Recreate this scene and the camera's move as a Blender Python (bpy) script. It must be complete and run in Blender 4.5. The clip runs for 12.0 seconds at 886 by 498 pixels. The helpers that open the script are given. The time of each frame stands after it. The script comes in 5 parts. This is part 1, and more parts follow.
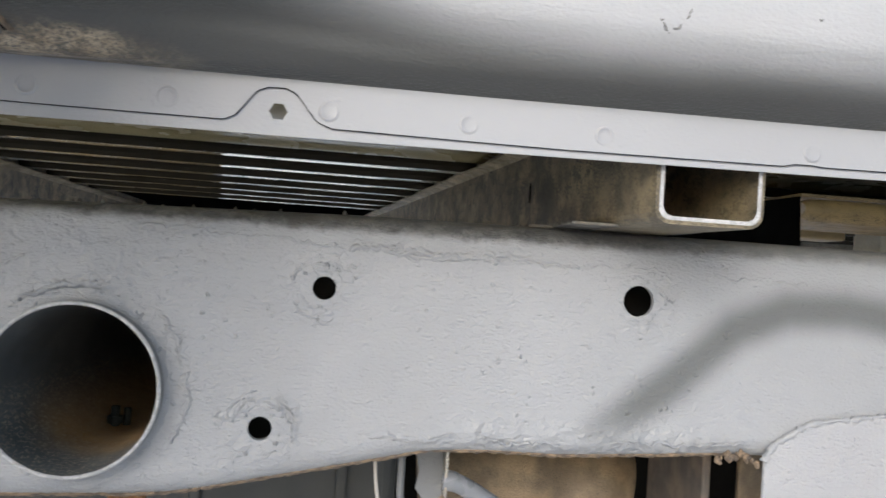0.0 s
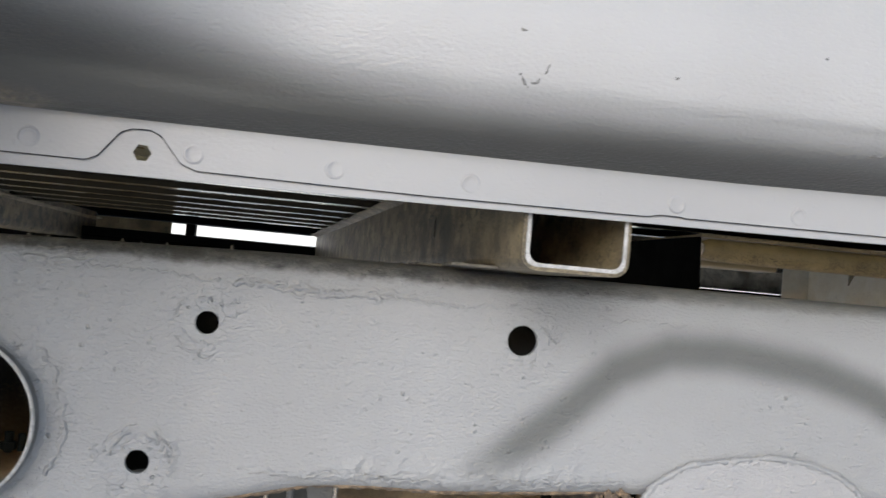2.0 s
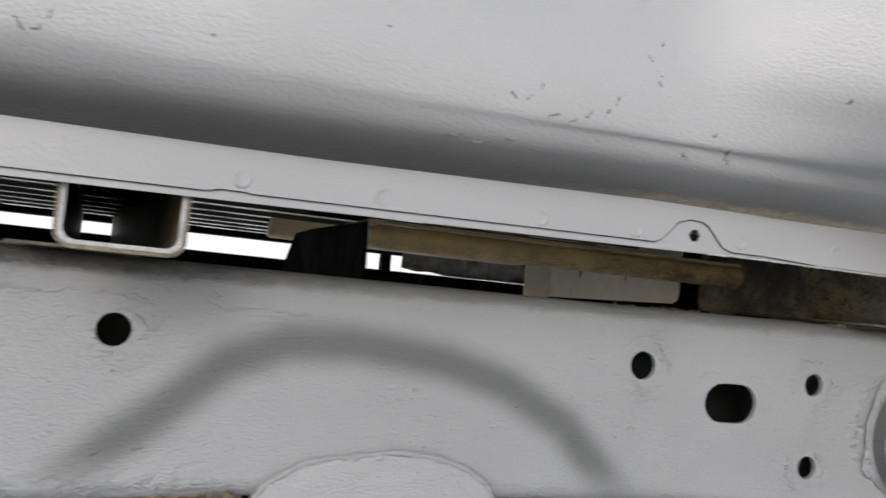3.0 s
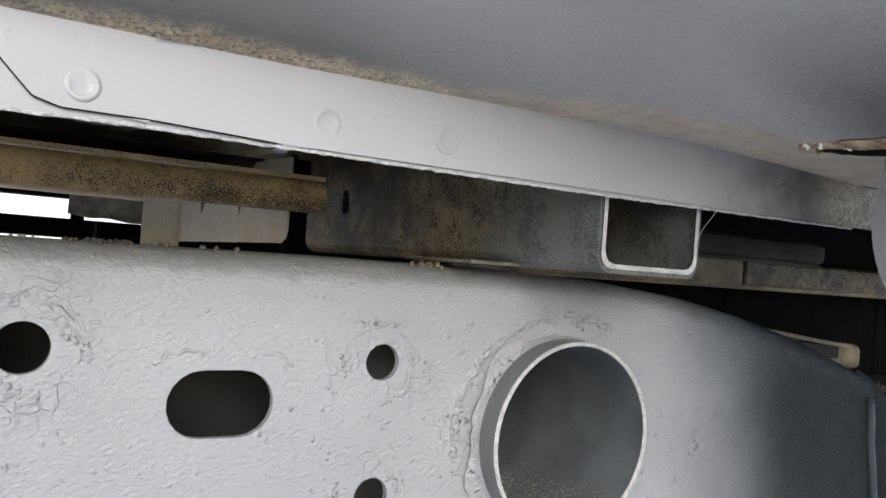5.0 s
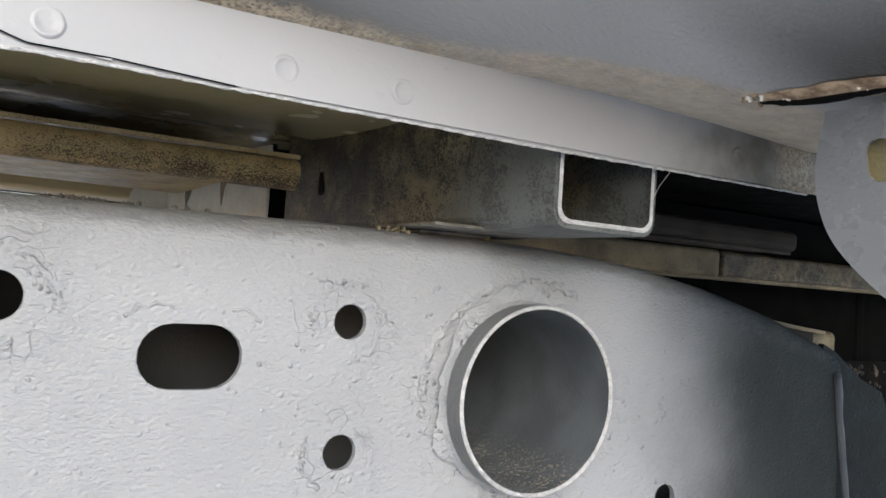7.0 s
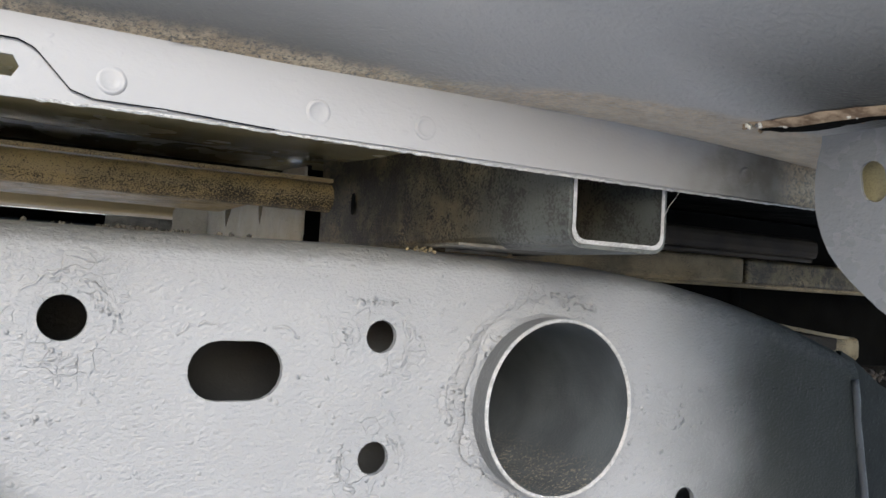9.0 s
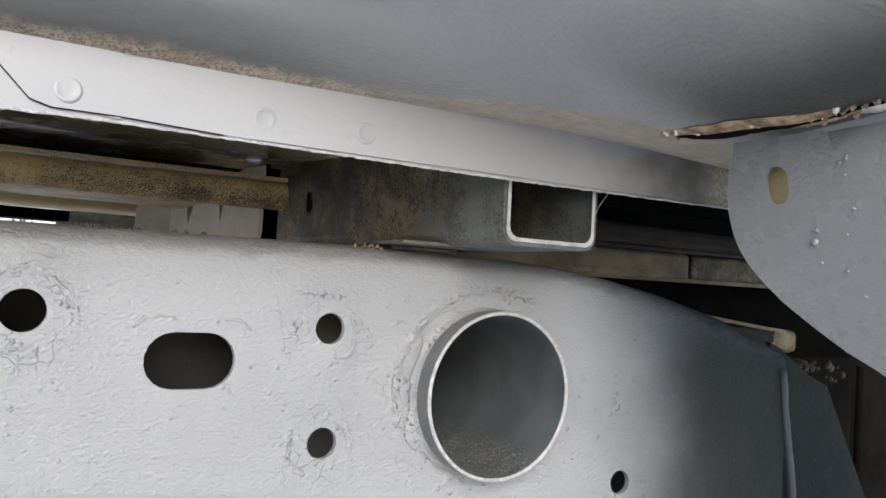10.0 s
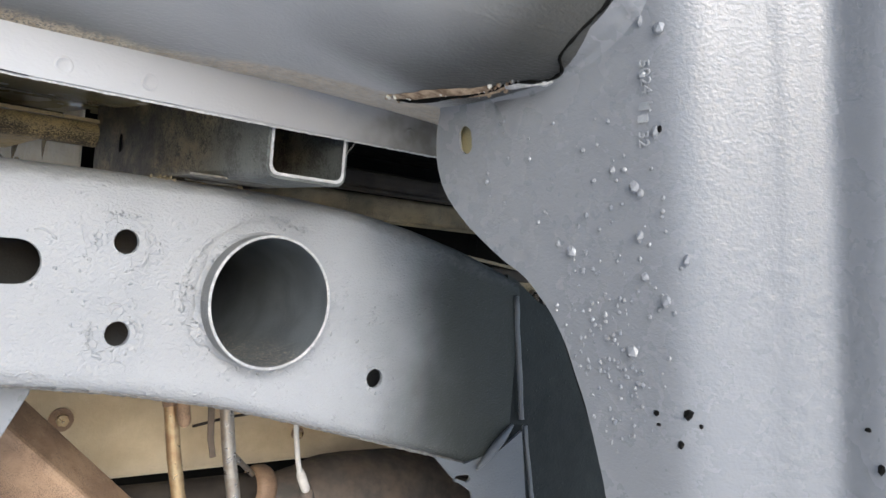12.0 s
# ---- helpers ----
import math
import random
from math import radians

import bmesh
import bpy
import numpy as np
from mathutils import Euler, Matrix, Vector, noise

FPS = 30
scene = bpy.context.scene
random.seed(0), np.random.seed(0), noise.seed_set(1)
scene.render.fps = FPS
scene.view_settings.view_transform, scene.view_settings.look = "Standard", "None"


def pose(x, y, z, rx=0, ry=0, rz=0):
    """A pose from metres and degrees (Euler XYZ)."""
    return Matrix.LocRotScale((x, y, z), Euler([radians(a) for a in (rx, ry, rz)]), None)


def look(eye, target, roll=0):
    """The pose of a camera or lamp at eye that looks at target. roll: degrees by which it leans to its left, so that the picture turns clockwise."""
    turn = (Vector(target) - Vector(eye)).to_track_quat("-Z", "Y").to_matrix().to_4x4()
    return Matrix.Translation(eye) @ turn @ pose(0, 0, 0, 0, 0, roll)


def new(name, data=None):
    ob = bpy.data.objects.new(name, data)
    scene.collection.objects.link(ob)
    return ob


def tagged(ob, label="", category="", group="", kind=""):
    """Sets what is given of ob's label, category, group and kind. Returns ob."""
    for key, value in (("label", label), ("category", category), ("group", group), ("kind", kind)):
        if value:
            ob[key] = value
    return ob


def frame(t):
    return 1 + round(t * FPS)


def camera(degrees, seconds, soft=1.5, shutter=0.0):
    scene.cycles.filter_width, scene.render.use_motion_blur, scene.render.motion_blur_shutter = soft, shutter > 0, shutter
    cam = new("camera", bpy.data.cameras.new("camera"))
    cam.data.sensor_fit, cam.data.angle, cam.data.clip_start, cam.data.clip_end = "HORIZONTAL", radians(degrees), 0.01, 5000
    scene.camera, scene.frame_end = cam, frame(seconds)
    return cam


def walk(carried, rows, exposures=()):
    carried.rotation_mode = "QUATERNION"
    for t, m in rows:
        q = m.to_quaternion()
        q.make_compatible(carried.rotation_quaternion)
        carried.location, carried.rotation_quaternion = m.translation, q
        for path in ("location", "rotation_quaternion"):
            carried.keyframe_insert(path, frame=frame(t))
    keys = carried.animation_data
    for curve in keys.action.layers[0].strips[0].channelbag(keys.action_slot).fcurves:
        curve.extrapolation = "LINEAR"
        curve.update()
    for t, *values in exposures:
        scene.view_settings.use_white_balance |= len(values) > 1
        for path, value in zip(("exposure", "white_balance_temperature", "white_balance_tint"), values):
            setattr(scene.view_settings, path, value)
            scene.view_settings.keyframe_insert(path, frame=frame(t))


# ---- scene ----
cam = camera(57.6, 12.0, 1.5, 0.25)
PATH = [
    (0, (0.028, -0.47, 0.546), (0.257, 1.516, 0.598), 3.8),
    (0.5, (-0.005, -0.478, 0.539), (0.154, 1.514, 0.611), 4.9),
    (1, (-0.004, -0.477, 0.539), (0.197, 1.512, 0.603), 5.4),
    (1.5, (0.034, -0.476, 0.551), (0.287, 1.507, 0.628), 5.4),
    (2, (0.081, -0.483, 0.566), (0.359, 1.496, 0.65), 5.1),
    (2.5, (0.147, -0.484, 0.572), (0.573, 1.468, 0.66), 5.3),
    (3, (0.231, -0.477, 0.574), (0.854, 1.421, 0.677), 5.7),
    (3.5, (0.331, -0.453, 0.578), (1.145, 1.371, 0.686), 5.3),
    (3.7, (0.369, -0.439, 0.581), (1.245, 1.356, 0.673), 5.1),
    (5.3, (0.525, -0.316, 0.577), (1.552, 1.4, 0.609), 4.3),
    (5.5, (0.526, -0.321, 0.567), (1.547, 1.398, 0.607), 4.3),
    (6, (0.532, -0.328, 0.549), (1.551, 1.392, 0.614), 4.3),
    (6.5, (0.538, -0.334, 0.54), (1.561, 1.382, 0.62), 4.0),
    (7, (0.525, -0.342, 0.551), (1.553, 1.371, 0.645), 3.8),
    (7.2, (0.507, -0.345, 0.551), (1.522, 1.376, 0.65), 3.6),
    (8.8, (0.515, -0.366, 0.554), (1.444, 1.402, 0.658), 3.0),
    (9, (0.515, -0.368, 0.557), (1.469, 1.387, 0.658), 3.1),
    (9.5, (0.515, -0.381, 0.559), (1.493, 1.36, 0.665), 2.8),
    (10, (0.515, -0.397, 0.557), (1.531, 1.324, 0.652), 3.1),
    (10.5, (0.511, -0.419, 0.555), (1.585, 1.266, 0.631), 3.9),
    (11, (0.497, -0.465, 0.558), (1.688, 1.141, 0.609), 4.0),
    (11.5, (0.48, -0.517, 0.548), (1.778, 1.005, 0.588), 5.0),
    (12, (0.498, -0.531, 0.532), (1.799, 0.987, 0.577), 4.6),
]
EXPOSURES = [(0.0, 0.5, 6450, 10), (1.5, 0.48, 6450, 10), (2.5, -0.02, 6450, 10), (3.1, -0.08, 6450, 10), (3.7, -0.06, 6450, 10), (5.3, 0.56, 6370, 10), (6.5, 0.6, 6430, 10), (9.5, 0.56, 6400, 10), (10.7, 0.6, 6450, 10), (11.5, 0.8, 6300, 10), (12.0, 0.8, 6230, 10)]
walk(cam, [(t, look(eye, target, roll)) for t, eye, target, roll in PATH], EXPOSURES)

# ---- light ----
world = bpy.data.worlds.new("sky")
scene.world = world
world.use_nodes = True
wn = world.node_tree
sky = wn.nodes.new("ShaderNodeTexSky")
sky.sky_type = "NISHITA"
sky.sun_disc = False
sky.sun_elevation, sky.sun_rotation = radians(23), radians(203)
sky.air_density, sky.dust_density, sky.ozone_density = 1.0, 1.6, 1.5
wn.links.new(sky.outputs[0], wn.nodes["Background"].inputs[0])
wn.nodes["Background"].inputs[1].default_value = 0.15
sun = new("sun", bpy.data.lights.new("sun", "SUN"))
sun.data.energy, sun.data.angle, sun.data.color = 1.8, radians(32), (0.985, 0.985, 1.0)
sun.matrix_world = look((-1.3, -3.0, 1.95), (0, 0, 0.55))


# ---- materials ----
def nodes_of(name):
    m = bpy.data.materials.new(name)
    m.use_nodes = True
    t = m.node_tree
    return m, t, t.nodes["Principled BSDF"]


class Net:
    """Short-hand for building node trees."""

    def __init__(self, tree):
        self.t = tree
        self.co = tree.nodes.new("ShaderNodeNewGeometry").outputs["Position"]

    def put(self, sock, value):
        if hasattr(value, "is_output"):
            self.t.links.new(value, sock)
        else:
            sock.default_value = value

    def math(self, op, a, b=0.0, c=0.0, clamp=False):
        n = self.t.nodes.new("ShaderNodeMath")
        n.operation, n.use_clamp = op, clamp
        for s, v in zip(n.inputs, (a, b, c)):
            self.put(s, v)
        return n.outputs[0]

    def noise(self, scale, detail=3.0, rough=0.55, co=None, stretch=None):
        n = self.t.nodes.new("ShaderNodeTexNoise")
        n.inputs["Scale"].default_value, n.inputs["Detail"].default_value, n.inputs["Roughness"].default_value = scale, detail, rough
        src = co or self.co
        if stretch:
            v = self.t.nodes.new("ShaderNodeVectorMath")
            v.operation = "MULTIPLY"
            self.t.links.new(src, v.inputs[0])
            v.inputs[1].default_value = stretch
            src = v.outputs[0]
        self.t.links.new(src, n.inputs["Vector"])
        return n.outputs["Fac"]

    def voronoi(self, scale, feature="F1", out="Distance", co=None):
        n = self.t.nodes.new("ShaderNodeTexVoronoi")
        n.feature = feature
        n.inputs["Scale"].default_value = scale
        self.t.links.new(co or self.co, n.inputs["Vector"])
        return n.outputs[out]

    def ramp(self, fac, a, b, lo=0.0, hi=1.0):
        n = self.t.nodes.new("ShaderNodeMapRange")
        n.interpolation_type = "SMOOTHSTEP"
        for k, v in (("Value", fac), ("From Min", a), ("From Max", b), ("To Min", lo), ("To Max", hi)):
            self.put(n.inputs[k], v)
        return n.outputs[0]

    def mix(self, fac, a, b):
        n = self.t.nodes.new("ShaderNodeMix")
        n.data_type = "RGBA"
        self.put(n.inputs[0], fac)
        for s, v in ((n.inputs[6], a), (n.inputs[7], b)):
            self.put(s, (*v, 1.0) if isinstance(v, tuple) else v)
        return n.outputs[2]

    def xyz(self):
        n = self.t.nodes.new("ShaderNodeSeparateXYZ")
        self.t.links.new(self.co, n.inputs[0])
        return n.outputs

    def warped(self, scale, amount):
        n = self.t.nodes.new("ShaderNodeTexNoise")
        n.inputs["Scale"].default_value = scale
        self.t.links.new(self.co, n.inputs["Vector"])
        v = self.t.nodes.new("ShaderNodeVectorMath")
        v.operation = "MULTIPLY_ADD"
        self.t.links.new(n.outputs["Color"], v.inputs[0])
        v.inputs[1].default_value = (amount,) * 3
        self.t.links.new(self.co, v.inputs[2])
        return v.outputs[0]

    def bump(self, height, distance, strength=1.0, normal=None):
        n = self.t.nodes.new("ShaderNodeBump")
        n.inputs["Strength"].default_value, n.inputs["Distance"].default_value = strength, distance
        self.t.links.new(height, n.inputs["Height"])
        if normal:
            self.t.links.new(normal, n.inputs["Normal"])
        return n.outputs[0]

    def segment(self, a, b):
        """Distance in the x-z plane from the line a-b."""
        x, _, z = self.xyz()
        (ax, az), (bx, bz) = a, b
        dx, dz = bx - ax, bz - az
        n2 = dx * dx + dz * dz
        px, pz = self.math("SUBTRACT", x, ax), self.math("SUBTRACT", z, az)
        t = self.math("ADD", self.math("MULTIPLY", px, dx / n2), self.math("MULTIPLY", pz, dz / n2), clamp=True)
        ex = self.math("SUBTRACT", px, self.math("MULTIPLY", t, dx))
        ez = self.math("SUBTRACT", pz, self.math("MULTIPLY", t, dz))
        return self.math("SQRT", self.math("ADD", self.math("MULTIPLY", ex, ex), self.math("MULTIPLY", ez, ez)))


GREY = (0.308, 0.317, 0.327)
DARK = (0.115, 0.122, 0.125)


def hole_distance(n, spots):
    """Distance from the rim of the nearest hole."""
    x, _, z = n.xyz()
    best = None
    for cx, cz, r in spots:
        dx, dz = n.math("SUBTRACT", x, cx), n.math("SUBTRACT", z, cz)
        d = n.math("SUBTRACT", n.math("SQRT", n.math("ADD", n.math("MULTIPLY", dx, dx), n.math("MULTIPLY", dz, dz))), r)
        best = d if best is None else n.math("MINIMUM", best, d)
    return best


def near_holes(n, spots):
    return n.ramp(hole_distance(n, spots), 0.004, 0.022, 1.0, 0.0)


def flakes(n, spots):
    """Height of broken paint: plates that have let go round the holes, each standing at its own level, with cracks between."""
    d = n.math("ADD", hole_distance(n, spots), n.math("MULTIPLY", n.math("SUBTRACT", n.noise(70, 4, 0.6), 0.5), 0.03))
    area = n.math("MULTIPLY", n.ramp(d, 0.012, 0.024, 1.0, 0.0), n.ramp(n.noise(42, 3), 0.42, 0.52))
    co = n.warped(70, 0.011)
    cell = n.voronoi(120, "F1", "Color", co)
    gap = n.ramp(n.voronoi(120, "DISTANCE_TO_EDGE", "Distance", co), 0.0, 0.055, 0.0, 1.0)
    level = n.ramp(cell, 0.35, 0.75, 0.25, 1.0)
    return n.math("MULTIPLY", n.math("MULTIPLY", level, gap), area)


def grey_paint(name, base=GREY, rough=0.42, peel=0.0006, lumps=0.0012, cracks=0.0, blotch=0.10, mask=None, dust=None, spots=(), dark=DARK, dirt=((0.54, 0.45, 0.325), (0.33, 0.265, 0.185)), grain=(0.36, 0.56), wrinkle=None, sheen=1.0, pimples=1.3, coarse=1.0):
    """Brushed chassis paint: orange peel, lumps, blotches, and fine cracks where it has lifted."""
    m, t, p = nodes_of(name)
    n = Net(t)
    big, mid = n.noise(9, 4), n.noise(55, 4)
    rougher = n.ramp(n.noise(11, 3), 0.42, 0.75)
    if spots:
        rougher = n.math("MAXIMUM", rougher, near_holes(n, spots))
    k = n.ramp(big, 0.3, 0.7, 1 - blotch, 1 + blotch * 0.6)
    vm = t.nodes.new("ShaderNodeVectorMath")
    vm.operation = "SCALE"
    vm.inputs[0].default_value = base
    t.links.new(k, vm.inputs["Scale"])
    col = vm.outputs[0]
    col = n.mix(n.ramp(mid, 0.6, 0.8, 0, blotch), col, tuple(min(0.8, c * 1.1) for c in base))
    if mask:
        old = mask(n)
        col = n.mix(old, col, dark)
        t.links.new(n.ramp(old, 0.2, 1.0, 0.5, 0.12), p.inputs["Specular IOR Level"])
    if dust:
        d = dust(n)
        d = n.math("MULTIPLY", d, n.ramp(n.noise(650, 5, 0.75), *grain))
        caked = n.math("MULTIPLY", n.ramp(n.xyz()[0], 0.06, -0.02), n.ramp(n.noise(50, 4, 0.7), 0.42, 0.6, 0.75, 0.0))
        col = n.mix(d, col, n.mix(caked, n.mix(n.ramp(n.noise(110, 7, 0.8), 0.38, 0.62), *dirt), (0.052, 0.048, 0.043)))
    pit = n.voronoi(150)
    col = col if blotch < 0.1 else n.mix(n.math("MULTIPLY", n.ramp(pit, 0.03, 0.06, 1, 0), n.ramp(n.noise(23, 2), 0.56, 0.62)), col, (0.13, 0.13, 0.13))
    t.links.new(col, p.inputs["Base Color"])
    t.links.new(n.ramp(mid, 0.3, 0.7, rough - 0.07 * sheen, rough + 0.1 * sheen), p.inputs["Roughness"])
    amp = n.math("MULTIPLY_ADD", rougher, 0.75, 0.25)
    nrm = n.bump(n.noise(560, 3, 0.55, stretch=(0.7, 1, 1.1)), peel * 1.15)
    pim = n.math("MULTIPLY", n.ramp(n.voronoi(260, co=n.warped(160, 0.003)), 0.08, 0.42, 1, 0), n.ramp(n.noise(110, 2), 0.5, 0.66))
    nrm = n.bump(n.math("MULTIPLY", pim, n.math("MULTIPLY_ADD", rougher, 0.7, 0.3)), peel * pimples, 1.0, nrm)
    nrm = n.bump(n.math("MULTIPLY", n.noise(230, 2, 0.5, stretch=(0.55, 1, 1.15)), amp), peel * coarse, 1.0, nrm)
    nrm = n.bump(n.noise(32, 2), lumps, 1.0, nrm)
    if wrinkle:
        fold = n.voronoi(150, "SMOOTH_F1", co=n.warped(90, 0.012))
        nrm = n.bump(n.math("MULTIPLY", fold, wrinkle(n)), 0.0024, 1.0, nrm)
    if cracks:
        nrm = n.bump(flakes(n, spots), cracks, 1.0, nrm)
    t.links.new(nrm, p.inputs["Normal"])
    return m


HOLES = [(0.015, 0.531, 0.0068), (0.203, 0.535, 0.0094), (-0.016, 0.449, 0.0068), (-0.199, 0.439, 0.0068), (0.538, 0.537, 0.0097), (0.683, 0.532, 0.0082), (0.682, 0.472, 0.0082), (0.8835, 0.439, 0.0075)]
TUBES = [(-0.118, 0.4675, 0.0485), (0.7808, 0.4972, 0.048)]


def band(n):
    """Where a hose hung before the rail when it was sprayed, the old dark coat shows."""
    pts = [(0.185, 0.452), (0.233, 0.493), (0.265, 0.521), (0.298, 0.535), (0.338, 0.537), (0.397, 0.530), (0.439, 0.518), (0.483, 0.494), (0.522, 0.452)]
    d = None
    for a, b in zip(pts, pts[1:]):
        s = n.segment(a, b)
        d = s if d is None else n.math("MINIMUM", d, s)
    x, _, z = n.xyz()
    hose = n.math("MULTIPLY", n.ramp(d, 0.002, 0.0215, 0.62, 0.0), n.ramp(z, 0.435, 0.475))
    # both ends darken: thin old coat, plus the arch panels' shade in the colour
    worn_shade = n.math("MULTIPLY", n.ramp(n.math("ADD", x, n.math("MULTIPLY", n.noise(14, 3), 0.08)), 0.865, 1.01), 0.9)
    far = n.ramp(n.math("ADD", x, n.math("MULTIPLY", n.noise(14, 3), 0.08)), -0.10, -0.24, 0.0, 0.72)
    return n.math("MAXIMUM", hose, n.math("MAXIMUM", worn_shade, far))


def low_wrinkles(n):
    """Alligatored paint along the lower edge and above the first tube."""
    x, _, z = n.xyz()
    low = n.math("MULTIPLY", n.ramp(z, 0.468, 0.450), n.math("MULTIPLY", n.ramp(x, 0.06, 0.12), n.ramp(x, 0.30, 0.24)))
    up = n.math("MULTIPLY", n.ramp(z, 0.505, 0.53), n.math("MULTIPLY", n.ramp(x, -0.25, -0.2), n.ramp(x, 0.0, -0.09)))
    return n.math("MAXIMUM", low, n.math("MULTIPLY", up, 0.7))


def shoulder_grime_shade(n):
    """Dirt settled on the rail's upper shoulder, with the shade of its upward face put into the colour."""
    x, y, z = n.xyz()
    fall = n.ramp(x, 0.80, 1.04, 0.0, 0.049)
    up = n.math("ADD", n.math("ADD", z, fall), n.math("MULTIPLY", n.math("SUBTRACT", n.noise(70, 5, 0.7), 0.5), 0.010))
    up = n.math("ADD", up, n.ramp(x, 0.15, 0.5, 0.003, 0.0))
    return n.math("MULTIPLY", n.ramp(up, 0.5655, 0.5715, 0.0, 0.95), n.ramp(x, 0.12, 0.4, 1.0, 0.45))


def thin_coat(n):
    """The spray thins out towards the rear end of the flange."""
    x, _, z = n.xyz()
    return n.math("MULTIPLY", n.ramp(n.math("ADD", x, n.math("MULTIPLY", n.noise(30, 3), 0.05)), 0.80, 0.88), n.ramp(n.noise(60, 4), 0.3, 0.7, 0.7, 0.95))


def flange_dust(n):
    return n.ramp(n.math("ADD", n.xyz()[0], n.math("MULTIPLY", n.noise(40, 3), 0.02)), 0.872, 0.90)


def undercoat_shade(n):
    """Shade put into the colour of the crease above the flange, with black undercoat that the grey spray, blown from
    the side, did not cover.
    """
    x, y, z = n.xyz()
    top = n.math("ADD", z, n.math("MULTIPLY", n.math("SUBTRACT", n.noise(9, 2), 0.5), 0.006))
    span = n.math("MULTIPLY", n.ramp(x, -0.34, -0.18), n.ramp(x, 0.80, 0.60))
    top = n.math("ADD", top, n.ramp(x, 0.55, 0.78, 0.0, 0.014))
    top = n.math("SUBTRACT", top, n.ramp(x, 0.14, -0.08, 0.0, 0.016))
    # the rear underside is coloured dark for its reflection of the arch panel
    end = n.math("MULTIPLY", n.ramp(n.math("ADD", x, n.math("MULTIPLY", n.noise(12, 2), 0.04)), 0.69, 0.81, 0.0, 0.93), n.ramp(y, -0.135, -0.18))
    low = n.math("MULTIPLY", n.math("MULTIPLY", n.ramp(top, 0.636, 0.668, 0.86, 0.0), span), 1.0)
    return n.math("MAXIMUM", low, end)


def crease_dust(n):
    """Road dust caked along the crease above the flange, wider towards both ends of the sill."""
    x, y, z = n.xyz()
    wide = n.math("ADD", n.ramp(x, 0.65, 0.81, 0.0, 0.052), n.ramp(x, 0.02, -0.15, 0.0, 0.06))
    wob = n.math("MULTIPLY", n.math("SUBTRACT", n.noise(60, 5, 0.7), 0.5), 0.011)
    reach = n.math("SUBTRACT", n.math("ADD", y, n.math("ADD", wide, wob)), -0.092)
    side = n.math("MAXIMUM", n.ramp(x, 0.36, 0.58), n.math("MULTIPLY", n.ramp(x, -0.03, -0.09), n.ramp(n.math("ADD", z, wob), 0.638, 0.632)))
    return n.math("MULTIPLY", n.ramp(reach, -0.003, 0.006), n.math("MULTIPLY", side, n.ramp(n.noise(30, 3), 0.25, 0.5, 0.8, 1.0)))


RAIL_PAINT = grey_paint("rail_paint", GREY, 0.41, 0.00095, 0.0011, 0.00045, 0.06, band, shoulder_grime_shade, HOLES + TUBES, (0.022, 0.026, 0.019), ((0.055, 0.057, 0.058), (0.14, 0.138, 0.132)), (0.15, 0.4), low_wrinkles)
PAD_PAINT = grey_paint("pad_paint", (0.35, 0.355, 0.365), 0.36, 0.0011, 0.0016, 0.0, 0.06)
ROCKER_PAINT = grey_paint("rocker_paint", (0.41, 0.415, 0.42), 0.32, 0.0005, 0.0003, 0.0, 0.04, undercoat_shade, crease_dust, (), (0.045, 0.045, 0.04), sheen=0.5, pimples=0.0, coarse=0.9)
FLANGE_PAINT = grey_paint("flange_paint", (0.34, 0.345, 0.355), 0.42, 0.00018, 0.0002, 0.0, 0.03, thin_coat, flange_dust, (), (0.12, 0.11, 0.09), sheen=0.4)


def panel_ripples(n):
    """Sagging ripples in the paint on the outer swell of the panel and orange skin near its inner edge."""
    _, y, z = n.xyz()
    run = n.math("MULTIPLY", n.math("MULTIPLY", n.ramp(y, -0.318, -0.335), n.ramp(y, -0.385, -0.365)), n.ramp(z, 0.58, 0.53))
    skin = n.math("MULTIPLY", n.math("MULTIPLY", n.ramp(y, -0.305, -0.285), n.ramp(z, 0.53, 0.50)), 0.35)
    return n.math("MULTIPLY", n.math("MAXIMUM", run, skin), 0.22)


PANEL_PAINT = grey_paint("panel_paint", (0.205, 0.214, 0.228), 0.27, 0.00028, 0.0002, 0.0, 0.02, wrinkle=panel_ripples, sheen=0.25, pimples=0.0, coarse=0.6)
PANEL_PAINT.node_tree.nodes["Principled BSDF"].inputs["Specular IOR Level"].default_value = 0.6
THIN_TUBE = grey_paint("tube_paint", (0.15, 0.156, 0.16), 0.4, 0.0005, 0.0006, 0.0, 0.2)
FRONT_PAINT = grey_paint("front_arch_paint", (0.1, 0.107, 0.11), 0.4, 0.0003, 0.0003, 0.0, 0.05, sheen=0.4, pimples=0.0, coarse=0.5)
LEG_PAINT = grey_paint("leg_paint", (0.13, 0.138, 0.145), 0.36, 0.0004, 0.0006, 0.0, 0.15)
# thin paint, taken darker for the arch panel's shade on the gusset
DIM_THIN_PAINT = grey_paint("dim_thin_paint", (0.021, 0.025, 0.023), 0.5, 0.0005, 0.0006, 0.0, 0.25)

DIM_THIN_PAINT.node_tree.nodes["Principled BSDF"].inputs["Specular IOR Level"].default_value = 0.2


